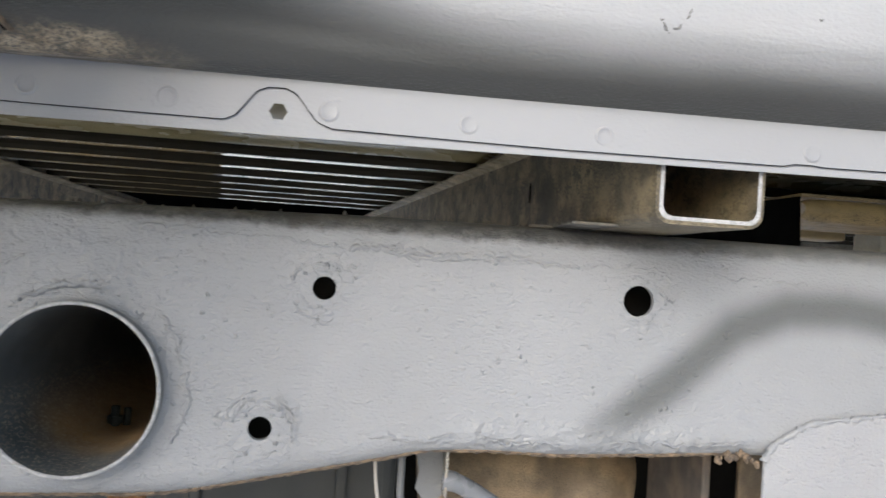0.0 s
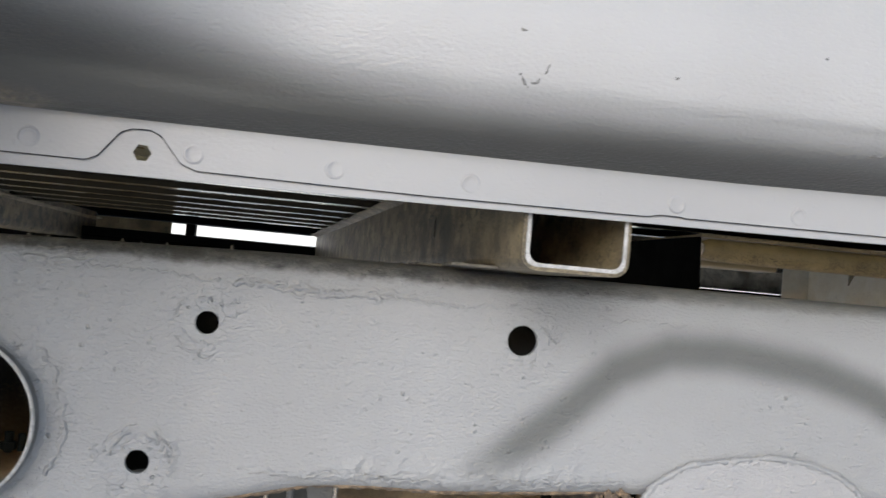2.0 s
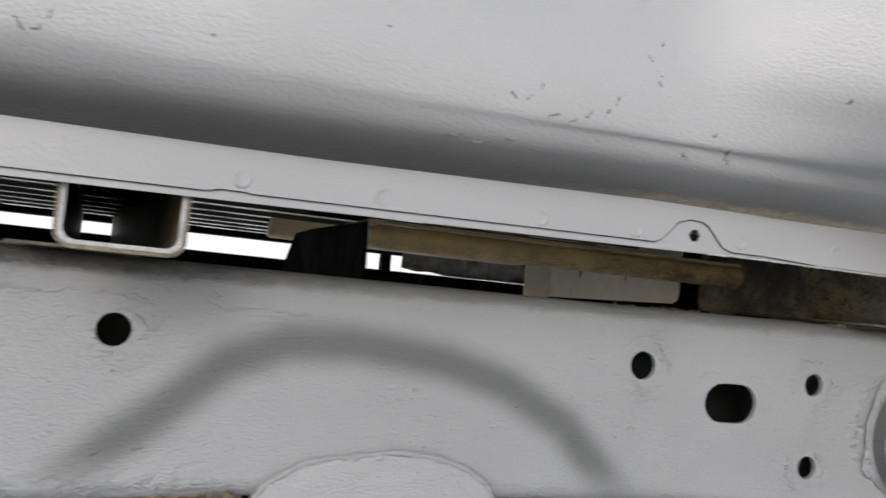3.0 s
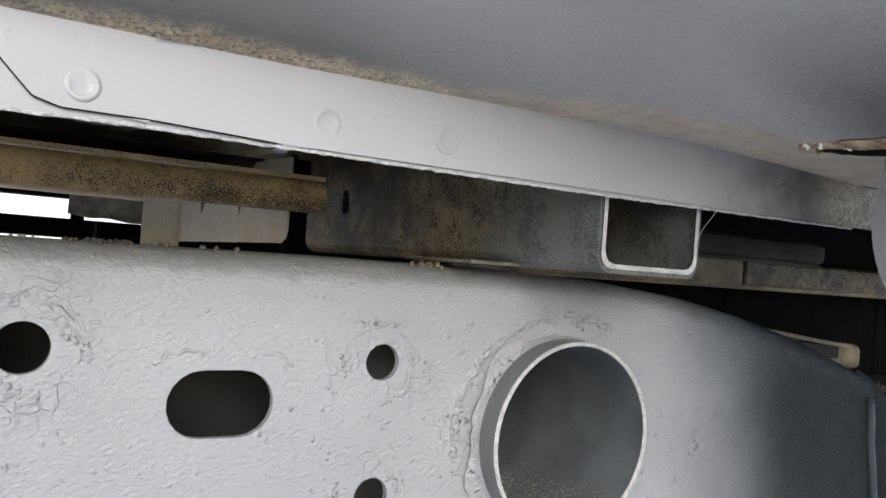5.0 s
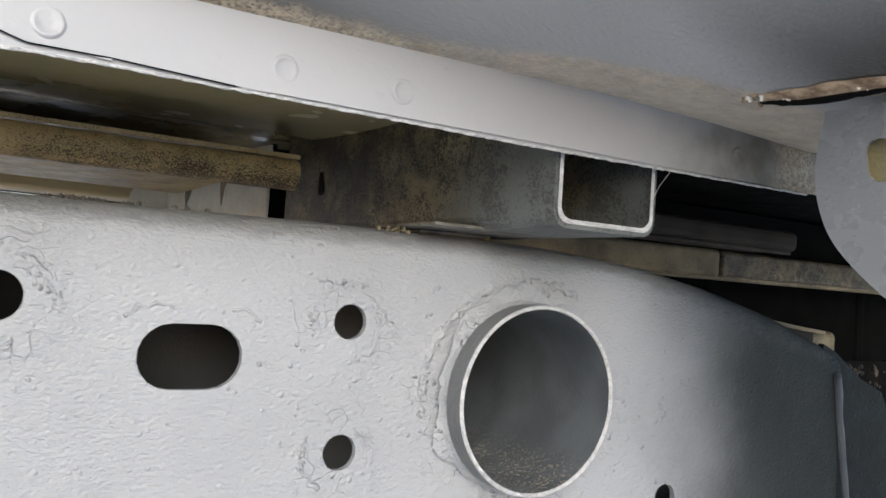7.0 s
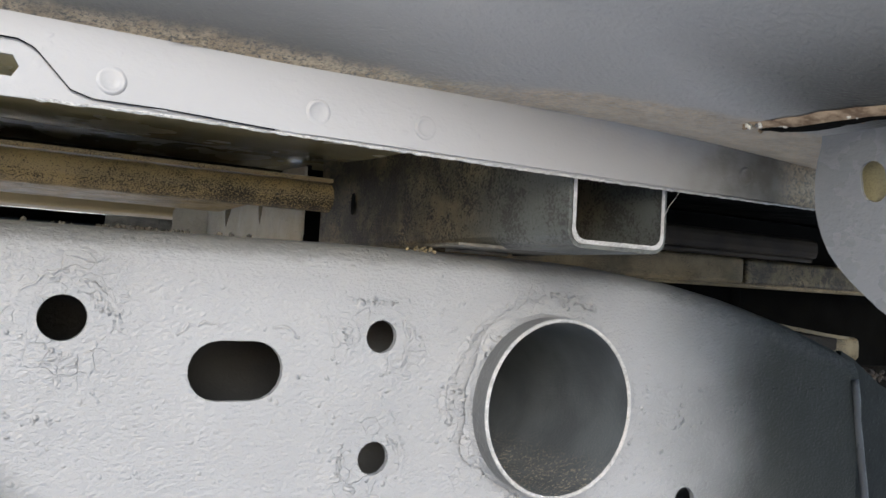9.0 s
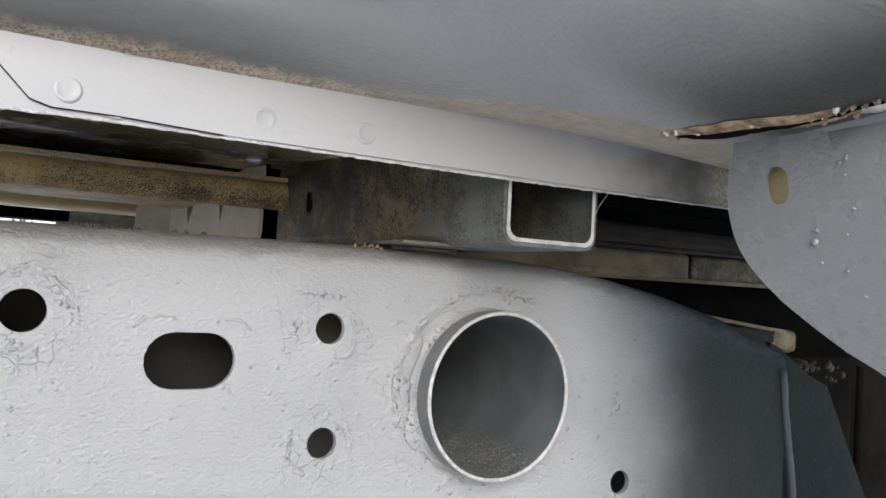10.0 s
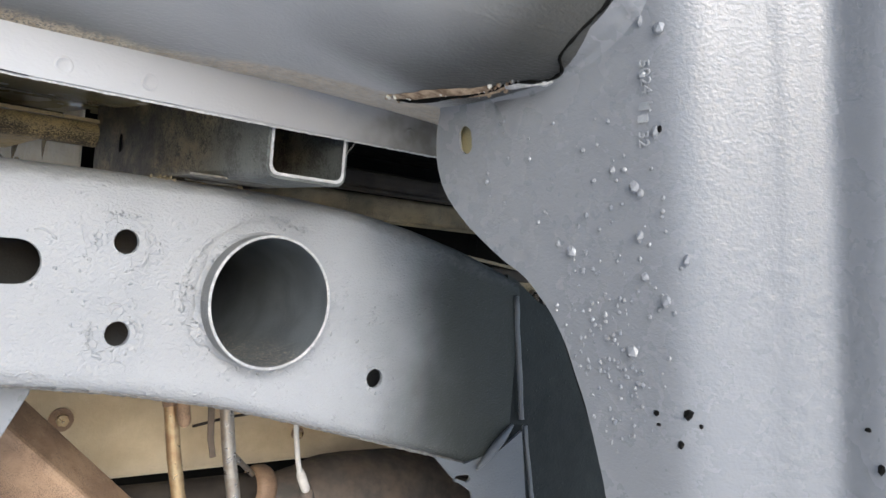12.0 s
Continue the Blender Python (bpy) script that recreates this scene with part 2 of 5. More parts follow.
def plain(name, base, second, rough=0.6, metal=0.0, scale=40, grain=500, relief=0.0003, spots=0.0, spot_colour=(0.03, 0.025, 0.02)):
    """A surface of two tones with grain and, if wanted, dark spots."""
    m, t, p = nodes_of(name)
    n = Net(t)
    col = n.mix(n.ramp(n.noise(scale, 5, 0.6), 0.35, 0.65), base, second)
    if spots:
        s = n.math("MULTIPLY", n.ramp(n.noise(1150, 3, 0.6), 0.50, 0.58), n.ramp(n.noise(38, 6, 0.75), 0.36, 0.6, 0, spots))
        col = n.mix(s, col, spot_colour)
    t.links.new(col, p.inputs["Base Color"])
    t.links.new(n.ramp(n.noise(scale * 2, 3), 0.3, 0.7, rough - 0.1, min(1, rough + 0.12)), p.inputs["Roughness"])
    p.inputs["Metallic"].default_value = metal
    t.links.new(n.bump(n.noise(grain, 4, 0.65), relief), p.inputs["Normal"])
    return m


def sprayed_through(m):
    """Grey overspray on the rail's inner wall behind the rear holes, which were sprayed straight on."""
    t = m.node_tree
    p, n = t.nodes["Principled BSDF"], Net(t)
    x, _, z = n.xyz()
    old = p.inputs["Base Color"].links[0].from_socket
    t.links.new(n.mix(n.ramp(n.math("ADD", x, n.math("MULTIPLY", n.noise(60, 3), 0.03)), 0.685, 0.72), old, (0.17, 0.175, 0.172)), p.inputs["Base Color"])


def channel_coat(name):
    """Sooty tan channel, dusted with grey spray towards its open end."""
    m, t, p = nodes_of(name)
    n = Net(t)
    x, y, z = n.xyz()
    col = n.mix(n.ramp(n.noise(40, 5, 0.7), 0.35, 0.65), (0.34, 0.27, 0.15), (0.1, 0.08, 0.05))
    col = n.mix(n.ramp(x, 0.4, 0.6), col, n.mix(n.ramp(n.noise(40, 5, 0.7), 0.35, 0.65), (0.27, 0.22, 0.125), (0.1, 0.085, 0.055)))
    reach = n.ramp(n.math("ADD", n.math("SUBTRACT", y, n.math("MULTIPLY", n.math("SUBTRACT", z, 0.6), -1.2)), n.math("MULTIPLY", n.noise(25, 3), 0.05)), 0.07, -0.03)
    spray = n.mix(n.ramp(x, 0.4, 0.6), (0.2, 0.168, 0.115), (0.115, 0.124, 0.118))
    col = n.mix(n.math("MULTIPLY", reach, n.ramp(x, 0.4, 0.6, 0.5, 1.0)), col, spray)
    patch = n.noise(55, 6, 0.75)
    soot = n.ramp(n.math("ADD", n.math("MULTIPLY", n.noise(720, 3, 0.6), 0.9), patch), 0.92, 1.06)
    col = n.mix(n.math("MULTIPLY", soot, n.ramp(reach, 0.0, 1.0, 0.95, 0.6)), col, (0.02, 0.018, 0.015))
    grime = n.math("MULTIPLY", n.math("MULTIPLY", n.ramp(y, 0.24, 0.14), n.ramp(y, 0.02, 0.08)), n.ramp(n.noise(28, 5, 0.7), 0.36, 0.6))
    col = n.mix(n.math("MULTIPLY", grime, 0.85), col, (0.028, 0.024, 0.018))
    t.links.new(col, p.inputs["Base Color"])
    p.inputs["Roughness"].default_value = 0.42
    t.links.new(n.bump(n.noise(500, 4, 0.65), 0.0005), p.inputs["Normal"])
    return m


def bore_coat(name, rust):
    """Inside of a cross tube: grey overspray at the mouth, rusty dust lying deeper down."""
    m, t, p = nodes_of(name)
    n = Net(t)
    x, y, z = n.xyz()
    col = n.mix(n.ramp(n.noise(30, 4), 0.35, 0.65), (0.125, 0.14, 0.147), (0.085, 0.095, 0.102))
    if rust:
        lie = n.math("MULTIPLY", n.ramp(n.math("ADD", y, n.math("MULTIPLY", n.noise(40, 3), 0.06)), 0.05, 0.11), n.ramp(n.math("ADD", z, n.math("MULTIPLY", x, -0.25)), 0.5, 0.455))
        col = n.mix(lie, col, n.mix(n.noise(120, 4), (0.6, 0.4, 0.18), (0.25, 0.15, 0.07)))
    grit = n.math("MULTIPLY", n.ramp(n.noise(600, 2), 0.56, 0.64), n.ramp(z, 0.47, 0.45))
    col = n.mix(grit, col, (0.5, 0.42, 0.3))
    t.links.new(col, p.inputs["Base Color"])
    p.inputs["Roughness"].default_value = 0.4
    t.links.new(n.bump(n.noise(700, 3, 0.6), 0.0006), p.inputs["Normal"])
    return m


BORE = [bore_coat("rusty_bore", True), bore_coat("grey_bore", False)]
RUST = plain("rust", (0.28, 0.13, 0.05), (0.14, 0.07, 0.035), 0.85, 0, 90, 900, 0.0009)
RUST_EDGE = plain("rusty_edge", (0.27, 0.195, 0.125), (0.12, 0.095, 0.075), 0.85, 0, 210, 900, 0.001)
TAN = plain("tan_primer", (0.54, 0.40, 0.19), (0.42, 0.31, 0.15), 0.42, 0, 30, 600, 0.0003, 0.95)


def sooty_lip(m):
    """Black soot speckles, thick along the underside of the lip and towards its rear end."""
    t = m.node_tree
    p, n = t.nodes["Principled BSDF"], Net(t)
    x, _, z = n.xyz()
    old = p.inputs["Base Color"].links[0].from_socket
    thick = n.math("ADD", n.ramp(z, 0.616, 0.602, 0.0, 0.09), n.ramp(x, 0.45, 0.69, -0.07, 0.05))
    speck = n.ramp(n.math("ADD", n.math("ADD", n.noise(1300, 3, 0.65), n.math("MULTIPLY", n.math("SUBTRACT", n.noise(60, 4), 0.5), 0.3)), thick), 0.55, 0.63)
    t.links.new(n.mix(n.math("MULTIPLY", speck, 0.93), old, (0.025, 0.02, 0.014)), p.inputs["Base Color"])


LIP_TAN = plain("lip_primer", (0.6, 0.44, 0.2), (0.47, 0.35, 0.165), 0.4, 0, 30, 600, 0.0003)
sooty_lip(LIP_TAN)
# TAN with little soot, lightened for the light falling on the far beam
CLEAN_LIT_TAN = plain("clean_lit_tan_primer", (0.72, 0.57, 0.33), (0.62, 0.48, 0.26), 0.45, 0, 14, 500, 0.0002, 0.1)
CREAM = plain("cream_coat", (0.93, 0.89, 0.78), (0.86, 0.8, 0.66), 0.5, 0, 40, 500, 0.0004, 0.25)
STAINED = plain("stained_cream", (0.78, 0.74, 0.62), (0.3, 0.27, 0.2), 0.6, 0, 22, 400, 0.0006, 0.9)
DIRTY_TAN = plain("dirty_tan", (0.38, 0.3, 0.17), (0.2, 0.165, 0.1), 0.55, 0, 20, 500, 0.0004, 0.9)
GRIMY = channel_coat("grimy_channel")
LIP = plain("dusty_lip", (0.62, 0.52, 0.34), (0.34, 0.28, 0.17), 0.42, 0, 45, 500, 0.0003, 0.6)
# one floor in two tones: recess shade in PAN, reflected daylight in RIB
PAN = plain("shaded_floor_pan", (0.05, 0.042, 0.028), (0.035, 0.03, 0.02), 0.7, 0, 5, 60, 0.00002)
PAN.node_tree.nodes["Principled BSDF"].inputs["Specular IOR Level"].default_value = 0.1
RIB = plain("rib_sheen", (0.9, 0.85, 0.7), (0.8, 0.74, 0.58), 0.1, 0.95, 12, 200, 0.00003)
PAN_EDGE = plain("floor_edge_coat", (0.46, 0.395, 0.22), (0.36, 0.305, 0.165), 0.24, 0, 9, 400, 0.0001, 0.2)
# near-black without gloss, so that recessed parts read as deep shade
BLACK = plain("black_and_shade", (0.005, 0.005, 0.005), (0.008, 0.008, 0.0075), 0.75, 0, 30, 400)
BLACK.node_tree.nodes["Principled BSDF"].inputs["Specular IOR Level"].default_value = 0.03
BEAD = plain("cut_edge_paint", (0.56, 0.56, 0.56), (0.4, 0.4, 0.395), 0.5, 0, 260, 900, 0.0009, 0.5, (0.16, 0.15, 0.14))
DARK_PLASTIC = plain("dark_plastic", (0.035, 0.04, 0.042), (0.05, 0.055, 0.056), 0.5, 0, 20, 400, 0.0003)
SHIM = plain("dirty_shim", (0.2, 0.185, 0.155), (0.09, 0.08, 0.066), 0.75, 0, 60, 600, 0.0005, 0.5)
STEEL = plain("dull_steel", (0.45, 0.42, 0.37), (0.36, 0.31, 0.25), 0.35, 0.85, 70, 600)
BRASS = plain("plated_pipe", (0.55, 0.42, 0.24), (0.4, 0.26, 0.14), 0.35, 0.8, 60, 600)
EXHAUST = plain("exhaust_skin", (0.16, 0.12, 0.09), (0.09, 0.08, 0.07), 0.7, 0.2, 35, 500, 0.0006)
SOOT = plain("sooty_steel", (0.035, 0.03, 0.026), (0.06, 0.05, 0.04), 0.6, 0, 35, 500, 0.0006)
SOOT.node_tree.nodes["Principled BSDF"].inputs["Specular IOR Level"].default_value = 0.12
# brown liner taken near-black, with the wheel's shade in its colour
LINER = plain("shaded_liner", (0.009, 0.0078, 0.006), (0.005, 0.0045, 0.004), 0.75, 0, 14, 300, 0.0008, 0.4)
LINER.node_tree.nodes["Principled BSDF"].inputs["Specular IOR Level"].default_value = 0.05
SHIELD = plain("tank_shield", (0.66, 0.54, 0.36), (0.52, 0.41, 0.26), 0.6, 0, 12, 300, 0.0005, 0.25, (0.15, 0.1, 0.06))
HEAT = plain("heat_shield_skin", (0.3, 0.22, 0.13), (0.17, 0.13, 0.085), 0.6, 0.2, 30, 500, 0.0006, 0.4)
SEAM_RUST = plain("seam_rust", (0.52, 0.39, 0.26), (0.2, 0.13, 0.08), 0.85, 0, 160, 900, 0.0009)
SHAFT = plain("rusty_shaft", (0.36, 0.24, 0.15), (0.25, 0.16, 0.1), 0.6, 0.1, 26, 600, 0.0004, 0.5)
# near-black base puts the shade inside the boxed rail into its colour
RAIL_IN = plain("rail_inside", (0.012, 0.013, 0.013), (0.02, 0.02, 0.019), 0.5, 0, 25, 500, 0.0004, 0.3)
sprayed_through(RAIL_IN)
GROUND = plain("concrete", (0.78, 0.78, 0.775), (0.7, 0.7, 0.695), 0.85, 0, 3, 120, 0.002)
WALL = plain("white_plaster", (0.82, 0.82, 0.81), (0.78, 0.78, 0.77), 0.8, 0, 4, 200, 0.001)
SCUFF = plain("scuffed_metal", (0.12, 0.12, 0.115), (0.22, 0.22, 0.215), 0.6, 0, 700)
# panel paint made lighter, the letters' lit edges put into the colour
STAMP = plain("lit_stamp_paint", (0.32, 0.33, 0.345), (0.28, 0.29, 0.3), 0.35, 0, 200)
EDGE_GRIT = plain("chipped_edge", (0.23, 0.225, 0.215), (0.14, 0.13, 0.12), 0.7, 0, 260, 900, 0.0008)
WIRE = plain("white_wire", (0.6, 0.58, 0.54), (0.5, 0.47, 0.43), 0.5, 0, 90)


# ---- building helpers ----
def part(name, bm, material, parent=None, label="", smooth=False, thick=0.0, bevel=0.0, offset=-1.0):
    me = bpy.data.meshes.new(name)
    bmesh.ops.recalc_face_normals(bm, faces=bm.faces) if smooth == 2 else None
    bm.to_mesh(me)
    bm.free()
    me.materials.append(material)
    ob = new(name, me)
    if smooth:
        me.polygons.foreach_set("use_smooth", [True] * len(me.polygons))
    if thick:
        s = ob.modifiers.new("thickness", "SOLIDIFY")
        s.thickness, s.offset = thick, offset
    if smooth and thick:
        e = ob.modifiers.new("sharp_edges", "EDGE_SPLIT")
        e.split_angle = radians(55)
    if bevel:
        b = ob.modifiers.new("bevel", "BEVEL")
        b.width, b.segments, b.limit_method, b.angle_limit = bevel, 3, "ANGLE", radians(35)
    if parent:
        ob.parent = parent
    if label:
        ob["label"] = label
    return ob


def thing(name, label, category, group="", kind="", at=(0, 0, 0)):
    e = new(name)
    e.location = (0, 0, 0)
    return tagged(e, label, category, group, kind)


def lerp(pts, x):
    xs, ys = zip(*pts)
    return float(np.interp(x, xs, ys))


def smooth01(a, b, x):
    t = min(1.0, max(0.0, (x - a) / (b - a)))
    return t * t * (3 - 2 * t)


def loft(rows, closed=False):
    """A skin over rows of points."""
    bm = bmesh.new()
    grid = [[bm.verts.new(p) for p in row] for row in rows]
    for a, b in zip(grid, grid[1:]):
        m = len(a)
        for i in range(m if closed else m - 1):
            j = (i + 1) % m
            bm.faces.new((a[i], a[j], b[j], b[i]))
    return bm


def plate(outline, holes=(), place=lambda u, v: (u, 0, v), cuts=()):
    """A flat plate in (u, v) with holes, cut along lines so that it can be bent; then laid out by place."""
    bm = bmesh.new()
    edges = []
    for loop in (outline, *holes):
        vs = [bm.verts.new((u, 0, v)) for u, v in loop]
        edges += [bm.edges.new((a, b)) for a, b in zip(vs, vs[1:] + vs[:1])]
    bmesh.ops.triangle_fill(bm, use_beauty=True, use_dissolve=False, edges=edges, normal=(0, -1, 0))
    for axis, at in cuts:
        co, no = ((at, 0, 0), (1, 0, 0)) if axis == "u" else ((0, 0, at), (0, 0, 1))
        bmesh.ops.bisect_plane(bm, geom=bm.verts[:] + bm.edges[:] + bm.faces[:], plane_co=co, plane_no=no)
    for f in bm.faces:
        f.normal_update()
        if f.normal.y > 0:
            f.normal_flip()
    for v in bm.verts:
        v.co = place(v.co.x, v.co.z)
    return bm


def ring(cx, cz, r, n=28, rz=None, turn=0.0):
    return [(cx + r * math.cos(turn + 2 * math.pi * k / n), cz + (rz or r) * math.sin(turn + 2 * math.pi * k / n)) for k in range(n)]


def slot(cx, cz, w, h, n=10):
    """A long hole with half-round ends, w across and h high."""
    if w >= h:
        r, d = h / 2, (w - h) / 2
        return [(cx + d + r * math.cos(a), cz + r * math.sin(a)) for a in np.linspace(-math.pi / 2, math.pi / 2, n)] + [(cx - d + r * math.cos(a), cz + r * math.sin(a)) for a in np.linspace(math.pi / 2, 3 * math.pi / 2, n)]
    r, d = w / 2, (h - w) / 2
    return [(cx + r * math.cos(a), cz + d + r * math.sin(a)) for a in np.linspace(0, math.pi, n)] + [(cx + r * math.cos(a), cz - d + r * math.sin(a)) for a in np.linspace(math.pi, 2 * math.pi, n)]


def pipe_rows(path, radius, sides=12, wobble=0.0):
    """Rings of points along a path, for loft."""
    rows = []
    pts = [Vector(p) for p in path]
    for i, p in enumerate(pts):
        d = (pts[min(i + 1, len(pts) - 1)] - pts[max(i - 1, 0)]).normalized()
        side = d.cross(Vector((0.13, 0.21, 0.97)))
        side = side.normalized() if side.length > 1e-4 else Vector((1, 0, 0))
        up = d.cross(side)
        r = radius[i] if isinstance(radius, (list, tuple)) else radius
        rows.append([p + r * (1 + wobble * random.uniform(-1, 1)) * (math.cos(a) * side + math.sin(a) * up) for a in (2 * math.pi * k / sides for k in range(sides))])
    return rows


def tube(path, radius, sides=12, caps=True, wobble=0.0):
    bm = loft(pipe_rows(path, radius, sides, wobble), closed=True)
    if caps:
        bm.verts.ensure_lookup_table()
        n = len(bm.verts)
        bm.faces.new(bm.verts[:sides][::-1])
        bm.faces.new(bm.verts[n - sides:])
    bmesh.ops.recalc_face_normals(bm, faces=bm.faces)
    return bm


def arc(path, steps=6):
    """A smooth line through a few points."""
    pts = [Vector(p) for p in path]
    out = []
    for i in range(len(pts) - 1):
        p0, p1, p2, p3 = pts[max(i - 1, 0)], pts[i], pts[i + 1], pts[min(i + 2, len(pts) - 1)]
        for k in range(steps):
            t = k / steps
            out.append(0.5 * ((2 * p1) + (p2 - p0) * t + (2 * p0 - 5 * p1 + 4 * p2 - p3) * t * t + (3 * p1 - p0 - 3 * p2 + p3) * t ** 3))
    return out + [pts[-1]]


def block(x0, x1, y0, y1, z0, z1):
    bm = bmesh.new()
    bmesh.ops.create_cube(bm, size=1)
    for v in bm.verts:
        v.co = ((x0 + x1) / 2 + v.co.x * (x1 - x0), (y0 + y1) / 2 + v.co.y * (y1 - y0), (z0 + z1) / 2 + v.co.z * (z1 - z0))
    return bm


def lump(bm, p, r):
    made = bmesh.ops.create_icosphere(bm, subdivisions=1, radius=r)["verts"]
    sq = (0.8, random.uniform(0.7, 1.2), random.uniform(0.8, 1.4))
    for v in made:
        v.co = p + Vector([c * k * random.uniform(0.75, 1.2) for c, k in zip(v.co, sq)])


# ---- ground ----
bm = bmesh.new()
bmesh.ops.create_grid(bm, x_segments=8, y_segments=8, size=400)
tagged(part("ground", bm, GROUND), "pale dusty concrete floor under the vehicle", "ground", kind="structure")


# added backdrop: gives the bright daylight strip and bounces light under the floor
wall = part("white_backdrop", block(-14, 16, 7.0, 7.2, 0.0, 2.6), WALL)
tagged(wall, "plain white wall added beyond the vehicle for the bright outdoors", "wall", kind="structure")


# ---- frame rail ----
TOP = [(-0.8, 0.570), (-0.165, 0.5705), (0.05, 0.5755), (0.2, 0.576), (0.57, 0.5765), (0.67, 0.5775), (0.75, 0.577), (0.805, 0.5755), (0.868, 0.569), (0.918, 0.560), (0.973, 0.546), (1.036, 0.525), (1.15, 0.49), (1.3, 0.44)]
BOTTOM = [(-0.8, 0.402), (-0.2, 0.403), (-0.075, 0.407), (-0.048, 0.411), (-0.024, 0.416), (0.03, 0.427), (0.082, 0.438), (0.12, 0.439), (0.163, 0.438), (0.265, 0.443), (0.547, 0.4445), (0.617, 0.439), (0.683, 0.432), (0.763, 0.419), (0.839, 0.400), (0.943, 0.373), (1.026, 0.351), (1.2, 0.30)]
CORNER = 0.013


def bend(x):
    """The rail runs slightly outward behind."""
    return -0.055 * max(0.0, x - 0.70)


def rail_xs(a, b):
    return [a + (b - a) * k / 90 for k in range(91)]


frame_rail = thing("frame_rail", "grey-painted boxed steel chassis rail with round holes", "chassis rail")
xs = rail_xs(-0.8, 1.034)
outline = [(x, lerp(BOTTOM, x) + CORNER) for x in xs] + [(x, lerp(TOP, x) - CORNER) for x in reversed(xs)]
holes = [ring(*h) for h in HOLES] + [slot(0.6115, 0.515, 0.0435, 0.0275)] + [ring(x, z, r - 0.001, 48) for x, z, r in TUBES]
face = plate(outline, holes, lambda u, v: (u, bend(u), v), [("u", 0.70)])
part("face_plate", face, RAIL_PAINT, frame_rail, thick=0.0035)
rows, lows = [], []
for x in xs:
    t, b, y = lerp(TOP, x), lerp(BOTTOM, x), bend(x)
    c = CORNER
    row = [(x, y + c - c * math.cos(a), t - c + c * math.sin(a)) for a in np.linspace(0, math.pi / 2, 7)]
    row += [(x, y + 0.066, t)]
    low = [(x, y + 0.066, b)] + [(x, y + c - c * math.sin(a), b + c - c * math.cos(a)) for a in np.linspace(0, math.pi / 2, 7)]
    rows.append(row)
    lows.append(low)
part("top_flange", loft(rows), RAIL_PAINT, frame_rail, smooth=True)
part("bottom_flange", loft(lows), RAIL_PAINT, frame_rail, smooth=True)
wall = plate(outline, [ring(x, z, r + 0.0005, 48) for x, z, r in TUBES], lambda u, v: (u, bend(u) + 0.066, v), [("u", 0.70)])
part("inner_wall", wall, RAIL_IN, frame_rail, "inner wall coloured dark for its shade, grey where spray came through", thick=0.003)

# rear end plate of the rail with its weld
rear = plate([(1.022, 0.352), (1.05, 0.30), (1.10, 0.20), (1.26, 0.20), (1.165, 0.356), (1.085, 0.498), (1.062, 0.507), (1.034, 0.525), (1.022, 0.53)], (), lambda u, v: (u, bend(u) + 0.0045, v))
part("rear_plate", rear, DIM_THIN_PAINT, frame_rail, "thinly painted gusset plate, darkened for the arch panel's shade", thick=0.004)
part("weld_bead", tube([(1.0285 + 0.02 * k / 8 + random.uniform(-0.0006, 0.0006), bend(1.03) - 0.001, 0.511 - 0.113 * k / 8) for k in range(9)], 0.0024, 8, True, 0.2), THIN_TUBE, frame_rail, smooth=True)
part("weld_bead", tube([(1.052 + 0.02 * k / 8, bend(1.05) - 0.001, 0.392 - 0.08 * k / 8) for k in range(9)], 0.0024, 8, True, 0.2), THIN_TUBE, frame_rail, smooth=True)

# leg under the rail's rear end, with its fold and a slot
leg = plate([(0.952, 0.371), (0.985, 0.362), (1.02, 0.372), (1.046, 0.388), (1.062, 0.30), (1.08, 0.24), (1.0, 0.24), (1.002, 0.31), (0.994, 0.337), (0.972, 0.352)], [slot(0.984, 0.349, 0.016, 0.0065)], lambda u, v: (u, bend(u) + 0.002 - 0.006 * smooth01(0.97, 1.03, u), v), [("u", 0.97 + 0.01 * k) for k in range(8)])
part("rear_leg", leg, LEG_PAINT, frame_rail, "dark grey leg folded down from the rail end", smooth=True, thick=0.003)
part("fold_ridge", tube(arc([(0.996, bend(1.0) - 0.003, 0.357), (1.008, bend(1.0) - 0.0045, 0.369), (1.022, bend(1.02) - 0.0045, 0.383), (1.036, bend(1.03) - 0.002, 0.394)]), [0.0012 + 0.0028 * math.sin(math.pi * k / 18) for k in range(19)], 10), LEG_PAINT, frame_rail, smooth=True)

